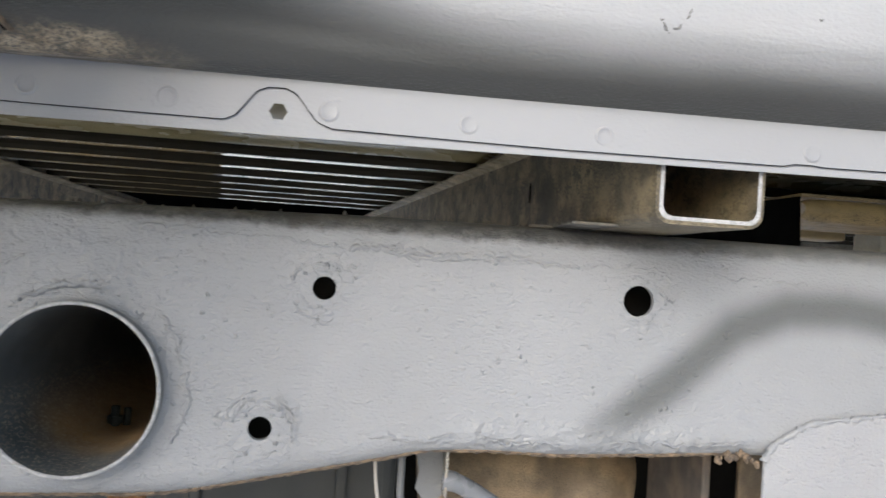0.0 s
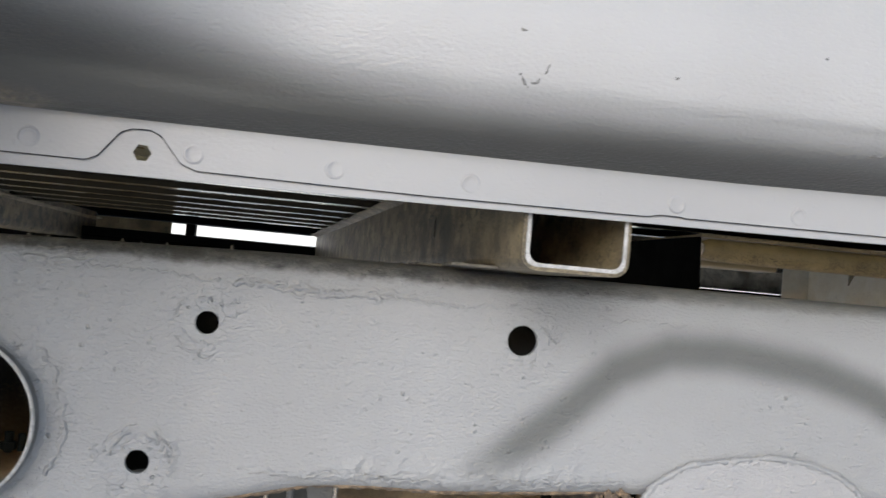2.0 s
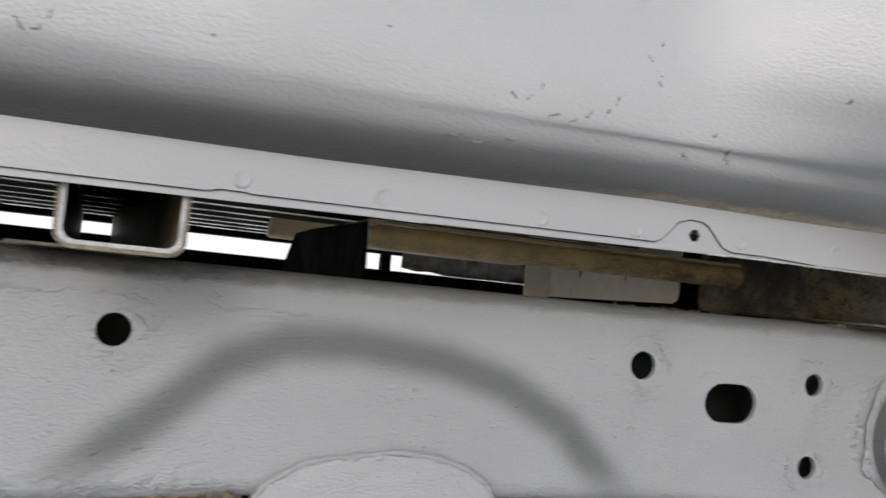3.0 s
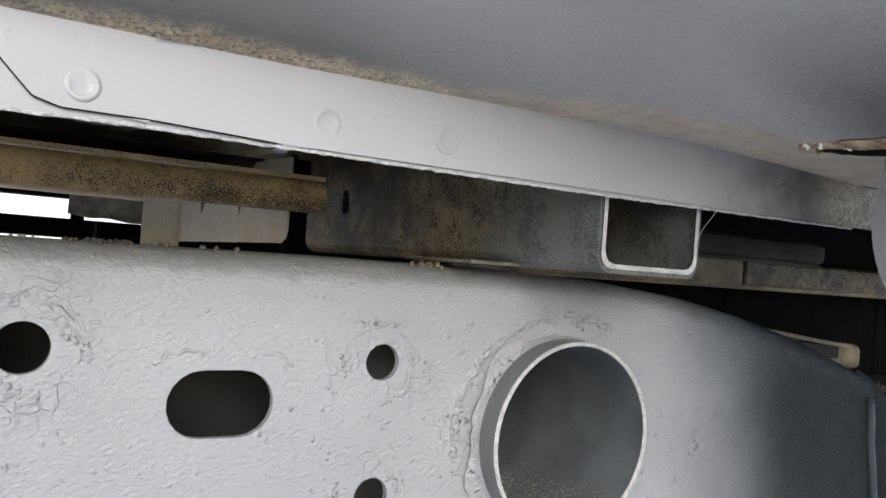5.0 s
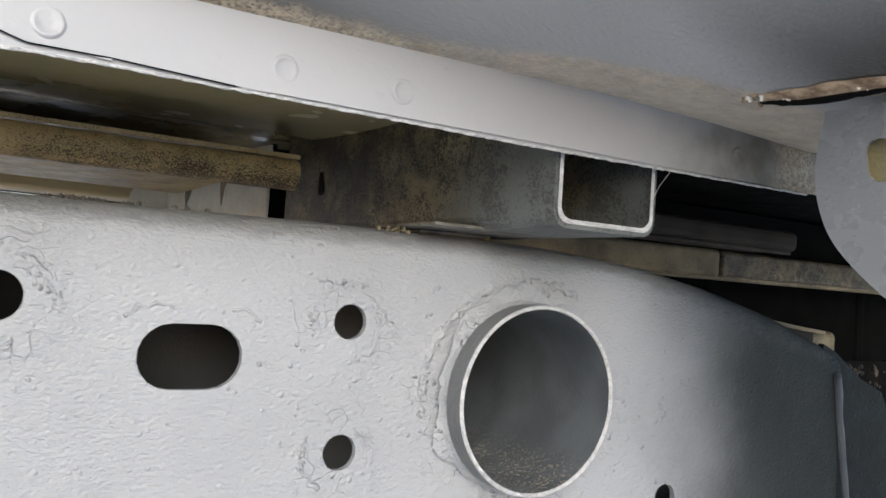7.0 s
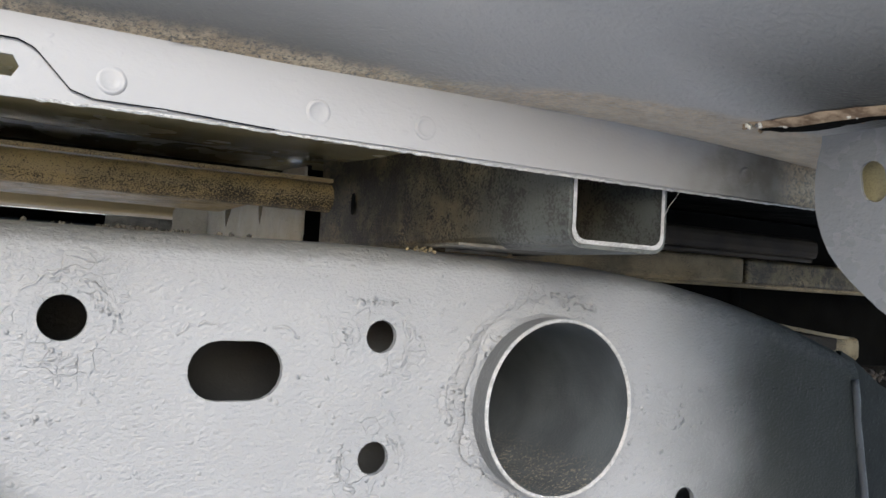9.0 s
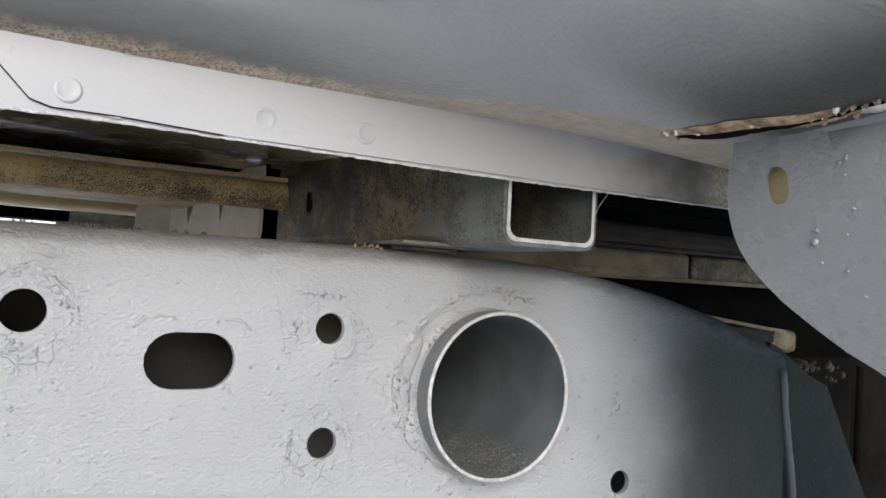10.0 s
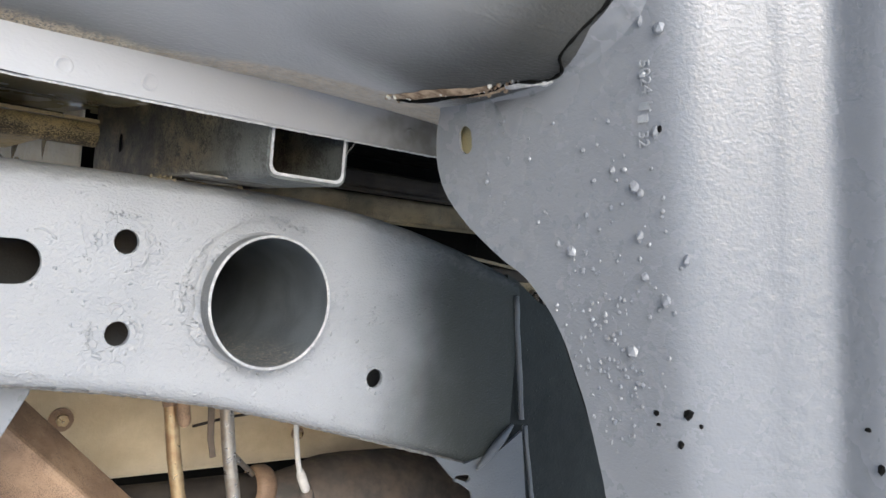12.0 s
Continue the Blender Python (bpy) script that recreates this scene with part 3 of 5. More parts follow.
# cross tubes
for k, (cx, cz, r) in enumerate(TUBES):
    y0, y1 = bend(cx) - (0.012 if k == 0 else 0.0172), 0.30
    w = 0.0022
    rows = []
    for rr, y in ((r - w, 0.55), (r - w, 0.15), (r - w, y0 + 0.0012), (r - w + 0.0006, y0), (r - 0.0006, y0), (r, y0 + 0.0012), (r, 0.05)):
        rows.append([(cx + rr * math.cos(a), y, cz + rr * math.sin(a)) for a in (2 * math.pi * q / 64 for q in range(64))])
    tb = part("cross_tube", loft(rows[5:], True), THIN_TUBE, frame_rail, "thinly sprayed dark tube wall", smooth=True)
    part("tube_rim", loft(rows[2:6], True), BEAD, tb, "chipped light rim", smooth=True)
    part("tube_bore", loft(rows[:3], True), BORE[k], tb, "dark bore with rusty dirt" if k == 0 else "dark grey bore", smooth=True)
    # black disc added for the darkness deep in the bore
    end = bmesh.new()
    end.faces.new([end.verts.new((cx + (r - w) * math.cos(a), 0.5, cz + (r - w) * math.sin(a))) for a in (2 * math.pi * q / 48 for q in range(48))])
    part("bore_shade_disc", end, BLACK, tb)
    # rough fillet of paint and weld round the tube
    fil = [[], [], [], []]
    for q in range(72):
        a = 2 * math.pi * q / 72
        out = 0.0025 + 0.0045 * noise.noise((3 * math.cos(a), 3 * math.sin(a), k + 0.5)) + random.uniform(-0.0005, 0.0007)
        for row, (dr, dy) in zip(fil, ((0.0, -0.004), (max(0.0006, out * 0.3), -0.0022), (max(0.001, out * 0.65), -0.0009), (max(0.0016, out * 1.5), 0.0003))):
            row.append((cx + (r + dr) * math.cos(a), bend(cx) + dy, cz + (r + dr) * math.sin(a)))
    part("tube_weld", loft(fil, True), RAIL_PAINT, tb, smooth=True)

# bolt inside the first tube
bolt = thing("stud", "small rusty stud inside the cross tube", "bolt")
part("shank", tube([(-0.127, 0.12, 0.422), (-0.127, 0.12, 0.436)], 0.003, 10), DIM_THIN_PAINT, bolt)
part("shank", tube([(-0.120, 0.125, 0.422), (-0.120, 0.125, 0.434)], 0.0026, 10), DIM_THIN_PAINT, bolt)
part("nut", tube([(-0.127, 0.12, 0.424), (-0.127, 0.12, 0.429)], 0.0055, 6), DIM_THIN_PAINT, bolt)

# welded pad under the rail
PAD = [(0.287, 0.40), (0.287, 0.442), (0.293, 0.452), (0.305, 0.460), (0.318, 0.4665), (0.345, 0.4705), (0.367, 0.4735), (0.39, 0.472), (0.41, 0.467), (0.424, 0.460), (0.434, 0.450), (0.438, 0.42), (0.438, 0.40)]
pad = plate(PAD, (), lambda u, v: (u, -0.0035, v))
part("weld_pad", pad, PAD_PAINT, frame_rail, "thickly painted welded pad", thick=0.0035, bevel=0.0012)

# rusty ragged lower edge
rows = []
for k in range(620):
    x = -0.6 + 1.62 * k / 619
    if 0.284 < x < 0.44:
        continue
    b, rg = lerp(BOTTOM, x), random.uniform(0.0, 0.0022)
    j = [random.uniform(-1, 1) * (0.0006 if x < 0.44 else 0.0003) for _ in range(5)]
    rows.append([(x, bend(x) + 0.0066, b + (0.0022 if x < 0.44 else 0.0015) + 2 * j[0]), (x, bend(x) + 0.0064 + 0.6 * j[3], b + 0.0010 + j[1]), (x, bend(x) + 0.0078 + j[4], b - 0.0002 + j[2]), (x, bend(x) + 0.0105, b - 0.0006 - rg * 0.4 + j[1]), (x, bend(x) + 0.018, b - 0.0006 - rg * 0.4)])
cut = next(i for i, r in enumerate(rows) if r[0][0] > 0.44)
for chunk, coat in ((rows[:cut], RUST_EDGE), (rows[cut:], EDGE_GRIT)):
    part("rusty_edge", loft(chunk), coat, frame_rail, "flaking rusty lower edge")


# ---- rocker panel with its flange ----
def flange_y(x):
    return lerp([(-0.8, -0.113), (-0.058, -0.097), (0.08, -0.0915), (0.412, -0.086), (0.6, -0.083), (1.2, -0.082)], x)


FLANGE_TOP = [(-0.8, 0.628), (-0.13, 0.628), (0.07, 0.6295), (0.288, 0.6315), (0.484, 0.6365), (0.6, 0.6365), (0.70, 0.6375), (0.76, 0.638), (0.82, 0.6365), (0.9, 0.633), (1.2, 0.63)]
FLANGE_LOW = [(-0.8, 0.600), (-0.13, 0.6015), (0.07, 0.6035), (0.288, 0.6065), (0.484, 0.6095), (0.56, 0.611), (0.73, 0.6102), (0.9, 0.6112), (1.2, 0.6112)]
FRONT_LOW = [(-0.8, 0.607), (-0.1, 0.6075), (-0.033, 0.608), (-0.028, 0.6105), (-0.019, 0.6225), (-0.014, 0.6245), (-0.006, 0.6248), (-0.001, 0.6225), (0.009, 0.6105), (0.016, 0.608), (0.126, 0.608), (0.241, 0.6095), (0.247, 0.611), (0.258, 0.611), (0.262, 0.6105), (0.484, 0.6135), (0.489, 0.616), (0.499, 0.6265), (0.506, 0.6285), (0.514, 0.6285), (0.519, 0.6265), (0.53, 0.615), (0.537, 0.613), (0.56, 0.6132), (0.60, 0.6118), (1.2, 0.6118)]


def side_blend(x):
    return max(smooth01(0.50, 0.86, x), smooth01(0.07, -0.18, x))


def rocker_row(x):
    s, f, zt = side_blend(x), flange_y(x), lerp(FLANGE_TOP, x)
    a = [(f, zt), (f - 0.0035, zt + 0.0015), (f - 0.009, zt + 0.004), (f - 0.0165, zt + 0.0085), (-0.1135, zt + 0.0155), (-0.1185, zt + 0.0245), (-0.1225, 0.664), (-0.1255, 0.684), (-0.123, 0.712), (-0.118, 0.78), (-0.11, 0.88), (-0.09, 1.0)]
    b = [(f, zt), (f - 0.006, zt - 0.001), (f - 0.022, zt - 0.004), (f - 0.045, 0.632), (-0.156, 0.631), (-0.20, 0.633), (-0.235, 0.638), (-0.262, 0.652), (-0.285, 0.685), (-0.298, 0.75), (-0.30, 0.86), (-0.29, 1.0)]
    c = [(f, zt), (f - 0.005, zt + 0.0005), (f - 0.013, zt + 0.003), (f - 0.023, 0.645), (-0.122, 0.6535), (-0.138, 0.661), (-0.165, 0.666), (-0.20, 0.671), (-0.235, 0.685), (-0.252, 0.74), (-0.25, 0.86), (-0.22, 1.0)]
    out = []
    for i, (p, r, q) in enumerate(zip(a, c, b)):
        f8 = min(1.0, i / 8)
        k = smooth01(0.53 - 0.08 * f8, 0.86 - 0.07 * f8, x) ** (1.5 - 0.45 * f8) if x > 0.3 else s
        u, v, w = (1 - k) ** 2, 2 * k * (1 - k), k * k
        out.append((x, p[0] * u + r[0] * v + q[0] * w, p[1] * u + r[1] * v + q[1] * w))
    return out


def fine(row, steps=4):
    return [tuple(v) for v in arc(row, steps)]


rocker = thing("rocker_panel", "grey-painted sill panel with spot-welded pinch flange", "sill panel")
xs = [-0.8 + 1.7 * k / 130 for k in range(131)]
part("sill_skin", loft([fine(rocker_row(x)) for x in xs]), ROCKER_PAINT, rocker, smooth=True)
hexes = [ring(-0.009, 0.6138, 0.0042, 6), ring(0.511, 0.6198, 0.0040, 6)]
outline = [(x, lerp(FLANGE_LOW, x)) for x in xs] + [(x, lerp(FLANGE_TOP, x) + 0.002) for x in reversed(xs)]
back = plate(outline, hexes, lambda u, v: (u, flange_y(u) + 0.0012, v), [("u", -0.058), ("u", 0.08), ("u", 0.412), ("u", 0.6)])
part("inner_flange", back, FLANGE_PAINT, rocker, thick=0.0012)
fx = sorted(set(xs) | {p[0] for p in FRONT_LOW})
outline = [(x, lerp(FRONT_LOW, x)) for x in fx] + [(x, lerp(FLANGE_TOP, x)) for x in reversed(fx)]
front = plate(outline, (), lambda u, v: (u, flange_y(u), v), [("u", -0.058), ("u", 0.08), ("u", 0.412), ("u", 0.6)])
part("outer_flange", front, FLANGE_PAINT, rocker, thick=0.0011)
gap = [(x, flange_y(x) + 0.0002, lerp(FRONT_LOW, x) - 0.0002) for x in np.arange(-0.6, 0.60, 0.002)]
part("seam_gap", tube(gap, 0.00028, 5), BLACK, rocker, "thin dark gap between the two flange sheets")
part("edge_bead", tube([(x, flange_y(x) + 0.001, lerp(FLANGE_LOW, x) + random.uniform(-0.0002, 0.0002)) for x in np.arange(0.52, 0.9, 0.002)], 0.00055, 6, True, 0.25), BEAD, rocker, "rough light paint along the flange edge")
for x in (-0.118, -0.058, 0.014, 0.08, 0.147, 0.256, 0.325, 0.412, 0.471, 0.542, 0.614, 0.659, 0.843):
    z = lerp([(-0.2, 0.615), (0.1, 0.616), (0.412, 0.618), (0.6, 0.6205), (0.9, 0.6235)], x)
    y, turn = flange_y(x), random.uniform(0, 6.28)
    rows = []
    for rr, up in ((0.0050, 0.0002), (0.0044, -0.0007), (0.0038, -0.0011), (0.0032, -0.0006), (0.0026, -0.0001), (0.0006, -0.0002)):
        rows.append([(x + rr * math.cos(q * 0.2618), y + up * (0.55 + 0.45 * math.cos(q * 0.2618 - turn)), z + rr * math.sin(q * 0.2618)) for q in range(24)])
    part("spot_weld", loft(rows, True), FLANGE_PAINT, rocker, smooth=True)


# ---- wheel-arch panels at both ends of the sill ----
EDGE = [(-0.1445, 0.640), (-0.1438, 0.6285), (-0.140, 0.618), (-0.1378, 0.601), (-0.1408, 0.585), (-0.148, 0.573), (-0.1607, 0.560), (-0.175, 0.549), (-0.190, 0.539), (-0.205, 0.5306), (-0.216, 0.520), (-0.2246, 0.5095), (-0.233, 0.4945), (-0.2386, 0.479), (-0.244, 0.464), (-0.248, 0.449), (-0.2527, 0.428), (-0.2555, 0.412), (-0.262, 0.36), (-0.266, 0.28)]
UPPER = [(-0.56, 0.28), (-0.56, 0.90), (-0.345, 0.90), (-0.328, 0.78), (-0.310, 0.705), (-0.292, 0.670), (-0.285, 0.663), (-0.2766, 0.6563), (-0.2605, 0.6475), (-0.2415, 0.640), (-0.217, 0.635), (-0.19, 0.634), (-0.165, 0.636)]


def swell(y):
    """How far the panel falls back beyond its flat part, in two soft waves."""
    total, w = 0.0, -0.294 - y
    for k in range(40):
        q = w * (k + 0.5) / 40
        slope = 1.4 * smooth01(0.0, 0.036, q) - 0.75 * smooth01(0.038, 0.045, q) + 0.75 * smooth01(0.046, 0.053, q) - 1.6 * smooth01(0.056, 0.068, q) + 1.2 * smooth01(0.078, 0.11, q)
        total += slope * w / 40
    return total if w > 0 else 0.0


def panel_x(y, z):
    return 0.2 * (0.633 - z) + 0.05 * (-0.16 - y) + swell(y)


def arch_panel(x0, way, label, coat):
    e = thing("wheel_housing", label, "wheel housing", "wheel housings")
    edge = [(p[0], p[2]) for p in arc([(y, 0, z) for y, z in EDGE], 4)]
    cuts = [("u", -0.15 - 0.01 * k) for k in range(15)] + [("u", -0.30 - 0.004 * k) for k in range(40)] + [("u", -0.46 - 0.01 * k) for k in range(10)] + [("v", 0.30 + 0.02 * k) for k in range(30)]
    body = plate(edge + UPPER, [slot(-0.1646, 0.6105, 0.0105, 0.0165)] if way > 0 else [], lambda u, v: (x0 + way * panel_x(u, v), u, v), cuts)
    if way < 0:
        bmesh.ops.reverse_faces(body, faces=body.faces)
    part("panel_skin", body, coat, e, smooth=True, thick=0.0015, offset=0)
    if way > 0:
        # added sheet stands in for the lit flange end showing through the slot
        part("slot_backdrop", block(x0 + 0.009, x0 + 0.0105, -0.18, -0.15, 0.595, 0.626), PAN_EDGE, e, "olive sheet added for the lit flange end behind the slot hole")
    # folded lip against the sill
    ridge = [(p[0], p[2]) for p in arc([(y, 0, z) for y, z in UPPER[3:][::-1]], 4)]
    rows = []
    for y, z in ridge:
        px = panel_x(y, z)
        rows.append([(x0 + way * (px + dx), y + dy, z + dz) for dx, dy, dz in ((0.0012, -0.0015, -0.0042), (-0.0010, -0.0008, -0.0022), (-0.0026, -0.0002, -0.0006), (-0.0046, 0.0006, 0.0), (-0.0080, 0.0016, 0.0012), (-0.012, 0.003, 0.005))])
    part("folded_lip", loft([fine(r, 3) for r in rows]), coat, e, smooth=True)
    return e


rear_arch = arch_panel(0.819, 1, "dark grey wheel-arch panel with a slot hole and grit", PANEL_PAINT)
front_arch = arch_panel(-0.132, -1, "unsprayed dark grey arch panel ahead of the sill", FRONT_PAINT)


# ---- cross channels under the floor ----
def channel(x0, x1, taper, y0, y1, zb, zt, label, slots=(), lips=()):
    """An open-topped channel across the vehicle; taper: how far its sides move per metre."""
    e = thing("cross_channel", label, "cross member", "cross channels")
    prof = [(x0, zt), (x0, zb + 0.006)] + [(x0 + 0.006 - 0.006 * math.cos(a), zb + 0.006 - 0.006 * math.sin(a)) for a in np.linspace(0.3, math.pi / 2, 5)]
    prof += [(x1 - 0.006 + 0.006 * math.sin(a), zb + 0.006 - 0.006 * math.cos(a)) for a in np.linspace(0, math.pi / 2 - 0.3, 5)] + [(x1, zb + 0.006), (x1, zt)]
    rows = []
    for k in range(21):
        y = y0 + (y1 - y0) * k / 20
        rows.append([(x + taper * (y - y0), y, z) for x, z in prof])
    part("channel_wall", loft(rows), GRIMY, e, thick=0.0019, offset=-1)
    rim = [rows[0][0]] + rows[0][1:]
    inner = []
    cx, cz = (x0 + x1) / 2, (zb + zt) / 2
    rows2 = [[(x, y0 - 0.0006, z) for x, _, z in rim], [(cx + (x - cx) * (1 - 0.0040 / (x1 - x0)), y0 - 0.0006, zb + 0.0020 + (z - zb) * (zt - zb - 0.0020) / (zt - zb)) for x, _, z in rim]]
    part("cut_rim", loft(rows2), BEAD, e, "light grey painted cut edge")
    for way in lips:
        rows = []
        for k in range(25):
            y = 0.105 + (y1 - 0.105) * k / 24
            wide = 0.010 * smooth01(0.10, 0.16, y)
            xw = (x0 if way < 0 else x1) + taper * (y - y0)
            rows.append([(xw, y, 0.634), (xw + way * 0.004, y, 0.6375), (xw + way * (0.004 + wide), y, 0.6385 + 0.0006 * math.sin(k * 1.7))])
        part("top_lip", loft(rows), LIP, e, "pale spot-welded lip", smooth=True, thick=0.0016)
    for sx, sy, sz in slots:
        # black patch laid on the wall in place of a dark opening
        part("slot_dark_patch", plate(slot(0, 0, 0.007, 0.015), (), lambda u, v: (sx, sy + u, sz + v)), BLACK, e)
    return e


channel(0.1795, 0.233, -0.098, -0.083, 1.19, 0.5785, 0.648, "grimy open channel with a light cut end over the rail", [(0.1576, 0.115, 0.607)], (-1,))
channel(0.7403, 0.796, -0.088, -0.0745, 0.19, 0.5815, 0.652, "grimy channel with dark mottled sides above the rail", [(0.7191, 0.138, 0.6115)])
channel(-0.46, -0.372, -0.03, 0.0, 1.3, 0.595, 0.65, "tan dirty channel under the corrugated floor", (), (1,))

# shims between channels and rail
for x0, x1, y0, y1, z in ((0.135, 0.20, 0.012, 0.055, 0.5768), (0.150, 0.226, -0.032, 0.05, 0.5776), (0.722, 0.762, 0.01, 0.05, 0.5785), (0.712, 0.784, -0.022, 0.04, 0.5803)):
    sh = thing("shim_plate", "thin dirty shim plate between channel and rail", "shim", "shims")
    part("shim", block(x0, x1, y0, y1, z - 0.0008, z + 0.0008), SHIM, sh, bevel=0.0004)

for x0, x1, z0, z1 in ((0.152, 0.205, 0.5750, 0.5775), (0.724, 0.768, 0.5760, 0.5805)):
    sp = thing("spacer_block", "dirty tan spacer under the channel", "spacer", "spacers")
    part("spacer", block(x0, x1, 0.014, 0.05, z0, z1), DIRTY_TAN, sp, bevel=0.0008)

# ---- floor pan ----
pan = thing("floor_pan", "corrugated underside of the vehicle floor, dirty tan", "vehicle floor")
edge = fine([(0, -0.079, 0.640), (0, -0.06, 0.648), (0, -0.02, 0.652), (0, 0.005, 0.6495), (0, 0.03, 0.643), (0, 0.06, 0.6402), (0, 0.11, 0.6405), (0, 0.16, 0.643), (0, 0.195, 0.648), (0, 0.23, 0.650), (0, 0.258, 0.646), (0, 0.268, 0.652), (0, 0.272, 0.668)])
XS = (-1.2, -0.4, 0.2, 0.8, 1.6, 2.2)
part("edge_sheet", loft([[(x, yy, z) for _, yy, z in edge] for x in XS[:4]]), PAN_EDGE, pan, "olive tan outer edge of the floor", smooth=True, thick=0.0015, offset=0)
# same sheet continued in black, its deep shade put into the colour
part("shaded_edge_sheet", loft([[(x, yy, z) for _, yy, z in edge] for x in XS[3:]]), BLACK, pan, "rear end of the floor edge, black for deep shade", smooth=True, thick=0.0015, offset=0)
RIBS = [0.288 + 0.1 * k for k in range(7)]
prof = [(0.2725, 0.668), (0.274, 0.676)]
for y in RIBS:
    prof += [(y - 0.012, 0.676), (y - 0.004, 0.645), (y, 0.641), (y + 0.02, 0.641), (y + 0.024, 0.645), (y + 0.036, 0.676)]
prof += [(1.0, 0.676), (1.46, 0.676)]
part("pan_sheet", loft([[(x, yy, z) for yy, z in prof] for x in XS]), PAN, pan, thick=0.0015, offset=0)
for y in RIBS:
    part("rib", loft([[(x, y, 0.6402), (x, y + 0.004, 0.6398), (x, y + 0.016, 0.6398), (x, y + 0.02, 0.6402)] for x in XS]), RIB, pan, "rib made pale and glossy for its bright reflection")
# unseen slab added above the pan to keep skylight out
part("sky_block", block(-1.2, 2.2, -0.07, 1.46, 0.70, 0.72), BLACK, pan)

# ---- tan reinforcement beside the second channel ----
sill_beam = thing("floor_stiffener", "tan primed floor stiffener with a rolled lip", "floor stiffener")
rows = []
for x in np.linspace(0.362, 0.6885, 40):
    zc = 0.6095
    r = 0.0088 * (smooth01(0.355, 0.372, x) * 0.5 + 0.5)
    rows.append([(x, 0.103 + 0.010 * math.cos(a), zc + r * math.sin(a)) for a in np.linspace(math.pi * 0.45, math.pi * 1.75, 12)])
part("rolled_lip", loft(rows), LIP_TAN, sill_beam, smooth=True, thick=0.0012)
part("top_web", block(0.362, 0.69, 0.100, 0.40, 0.619, 0.6215), TAN, sill_beam)
part("side_web", loft([[(0.362, 0.10, 0.576), (0.36, 0.10, 0.619)], [(0.35, 0.28, 0.57), (0.35, 0.28, 0.62)], [(0.335, 0.40, 0.565), (0.35, 0.40, 0.62)]]), BLACK, sill_beam, thick=0.0015)

far_beam = thing("far_floor_beam", "tan beam under the far floor", "floor beam")
part("beam", block(0.34, 0.69, 0.545, 0.60, 0.6205, 0.652), CLEAN_LIT_TAN, far_beam, bevel=0.004)
cream = thing("cream_side_wall", "dented cream-coated wall behind the stiffener", "side wall")
part("sheet", plate([(0.218, 0.594), (0.221, 0.588), (0.228, 0.584), (0.487, 0.58), (0.487, 0.645), (0.218, 0.645)], (), lambda u, v: (0.711 - 0.014 * (u - 0.218) / 0.3 + 0.0022 * math.sin(u * 120), u, v), [("u", 0.22 + 0.01 * k) for k in range(27)]), CREAM, cream, smooth=True, thick=0.002)
for y in (0.30, 0.398):
    x = 0.709 - 0.014 * (y - 0.218) / 0.3
    part("dent", tube([(x, y, 0.626), (x, y + 0.004, 0.616), (x, y + 0.007, 0.606), (x, y + 0.009, 0.600)], [0.0052, 0.0042, 0.0024, 0.0005], 8), DIRTY_TAN, cream, "dirt-filled dent")
part("return_flange", plate([(0.664, 0.575), (0.6995, 0.575), (0.6995, 0.639), (0.683, 0.639), (0.674, 0.636), (0.668, 0.630), (0.664, 0.622)], (), lambda u, v: (u, 0.4885, v)), CREAM, cream, thick=0.0015)
rear_beam = thing("rear_floor_beam", "tan dirty floor beam behind the channel", "floor beam")
part("beam", block(0.84, 1.148, 0.18, 0.24, 0.578, 0.604), DIRTY_TAN, rear_beam, bevel=0.004)
part("upper_web", block(0.84, 1.6, 0.2, 0.24, 0.602, 0.645), BLACK, rear_beam, "near-black upper web")
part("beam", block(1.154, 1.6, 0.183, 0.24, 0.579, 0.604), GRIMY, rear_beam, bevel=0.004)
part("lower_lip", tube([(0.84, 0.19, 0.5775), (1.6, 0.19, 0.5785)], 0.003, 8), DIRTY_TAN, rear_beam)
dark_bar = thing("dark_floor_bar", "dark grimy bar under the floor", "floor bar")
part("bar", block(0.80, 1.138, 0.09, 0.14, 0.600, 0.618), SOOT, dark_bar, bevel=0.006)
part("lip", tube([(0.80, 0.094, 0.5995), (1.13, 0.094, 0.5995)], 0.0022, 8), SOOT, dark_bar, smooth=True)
# added sheet: black in place of the shade behind the channel
cavity = thing("gap_shade_sheet", "black sheet added for the dark gap behind the channel", "web")
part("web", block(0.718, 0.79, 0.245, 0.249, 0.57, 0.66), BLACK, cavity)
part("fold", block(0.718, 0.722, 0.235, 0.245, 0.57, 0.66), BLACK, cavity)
# added strapped box whose black fills the deep shade behind the rail
dark_box = thing("dark_fill_box", "black box added to fill the dark behind the rail end", "canister")
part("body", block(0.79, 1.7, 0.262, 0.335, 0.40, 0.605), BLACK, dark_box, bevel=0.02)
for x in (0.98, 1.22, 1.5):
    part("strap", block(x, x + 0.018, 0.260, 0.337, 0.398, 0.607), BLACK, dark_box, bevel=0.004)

liner = thing("wheel_arch_liner", "liner in the wheel arch behind the rail end, darkened for the wheel's shade", "liner")
rows = []
for k in range(15):
    z = 0.51 - 0.51 * k / 14
    rows.append([(1.15, 0.085, z), (1.22, 0.082, z), (1.262, 0.080, z), (1.276 + 0.01 * math.sin(k), 0.094, z), (1.29, 0.098, z), (1.42, 0.10, z), (1.43, 0.13, z), (1.75, 0.14, z)])
part("liner_sheet", loft(rows), LINER, liner, "brown-black dusty sheet with a fold", thick=0.003)
part("liner_rib", tube([(1.305, 0.094, 0.50), (1.302, 0.094, 0.25), (1.30, 0.094, 0.01)], 0.004, 8), LINER, liner, smooth=True)
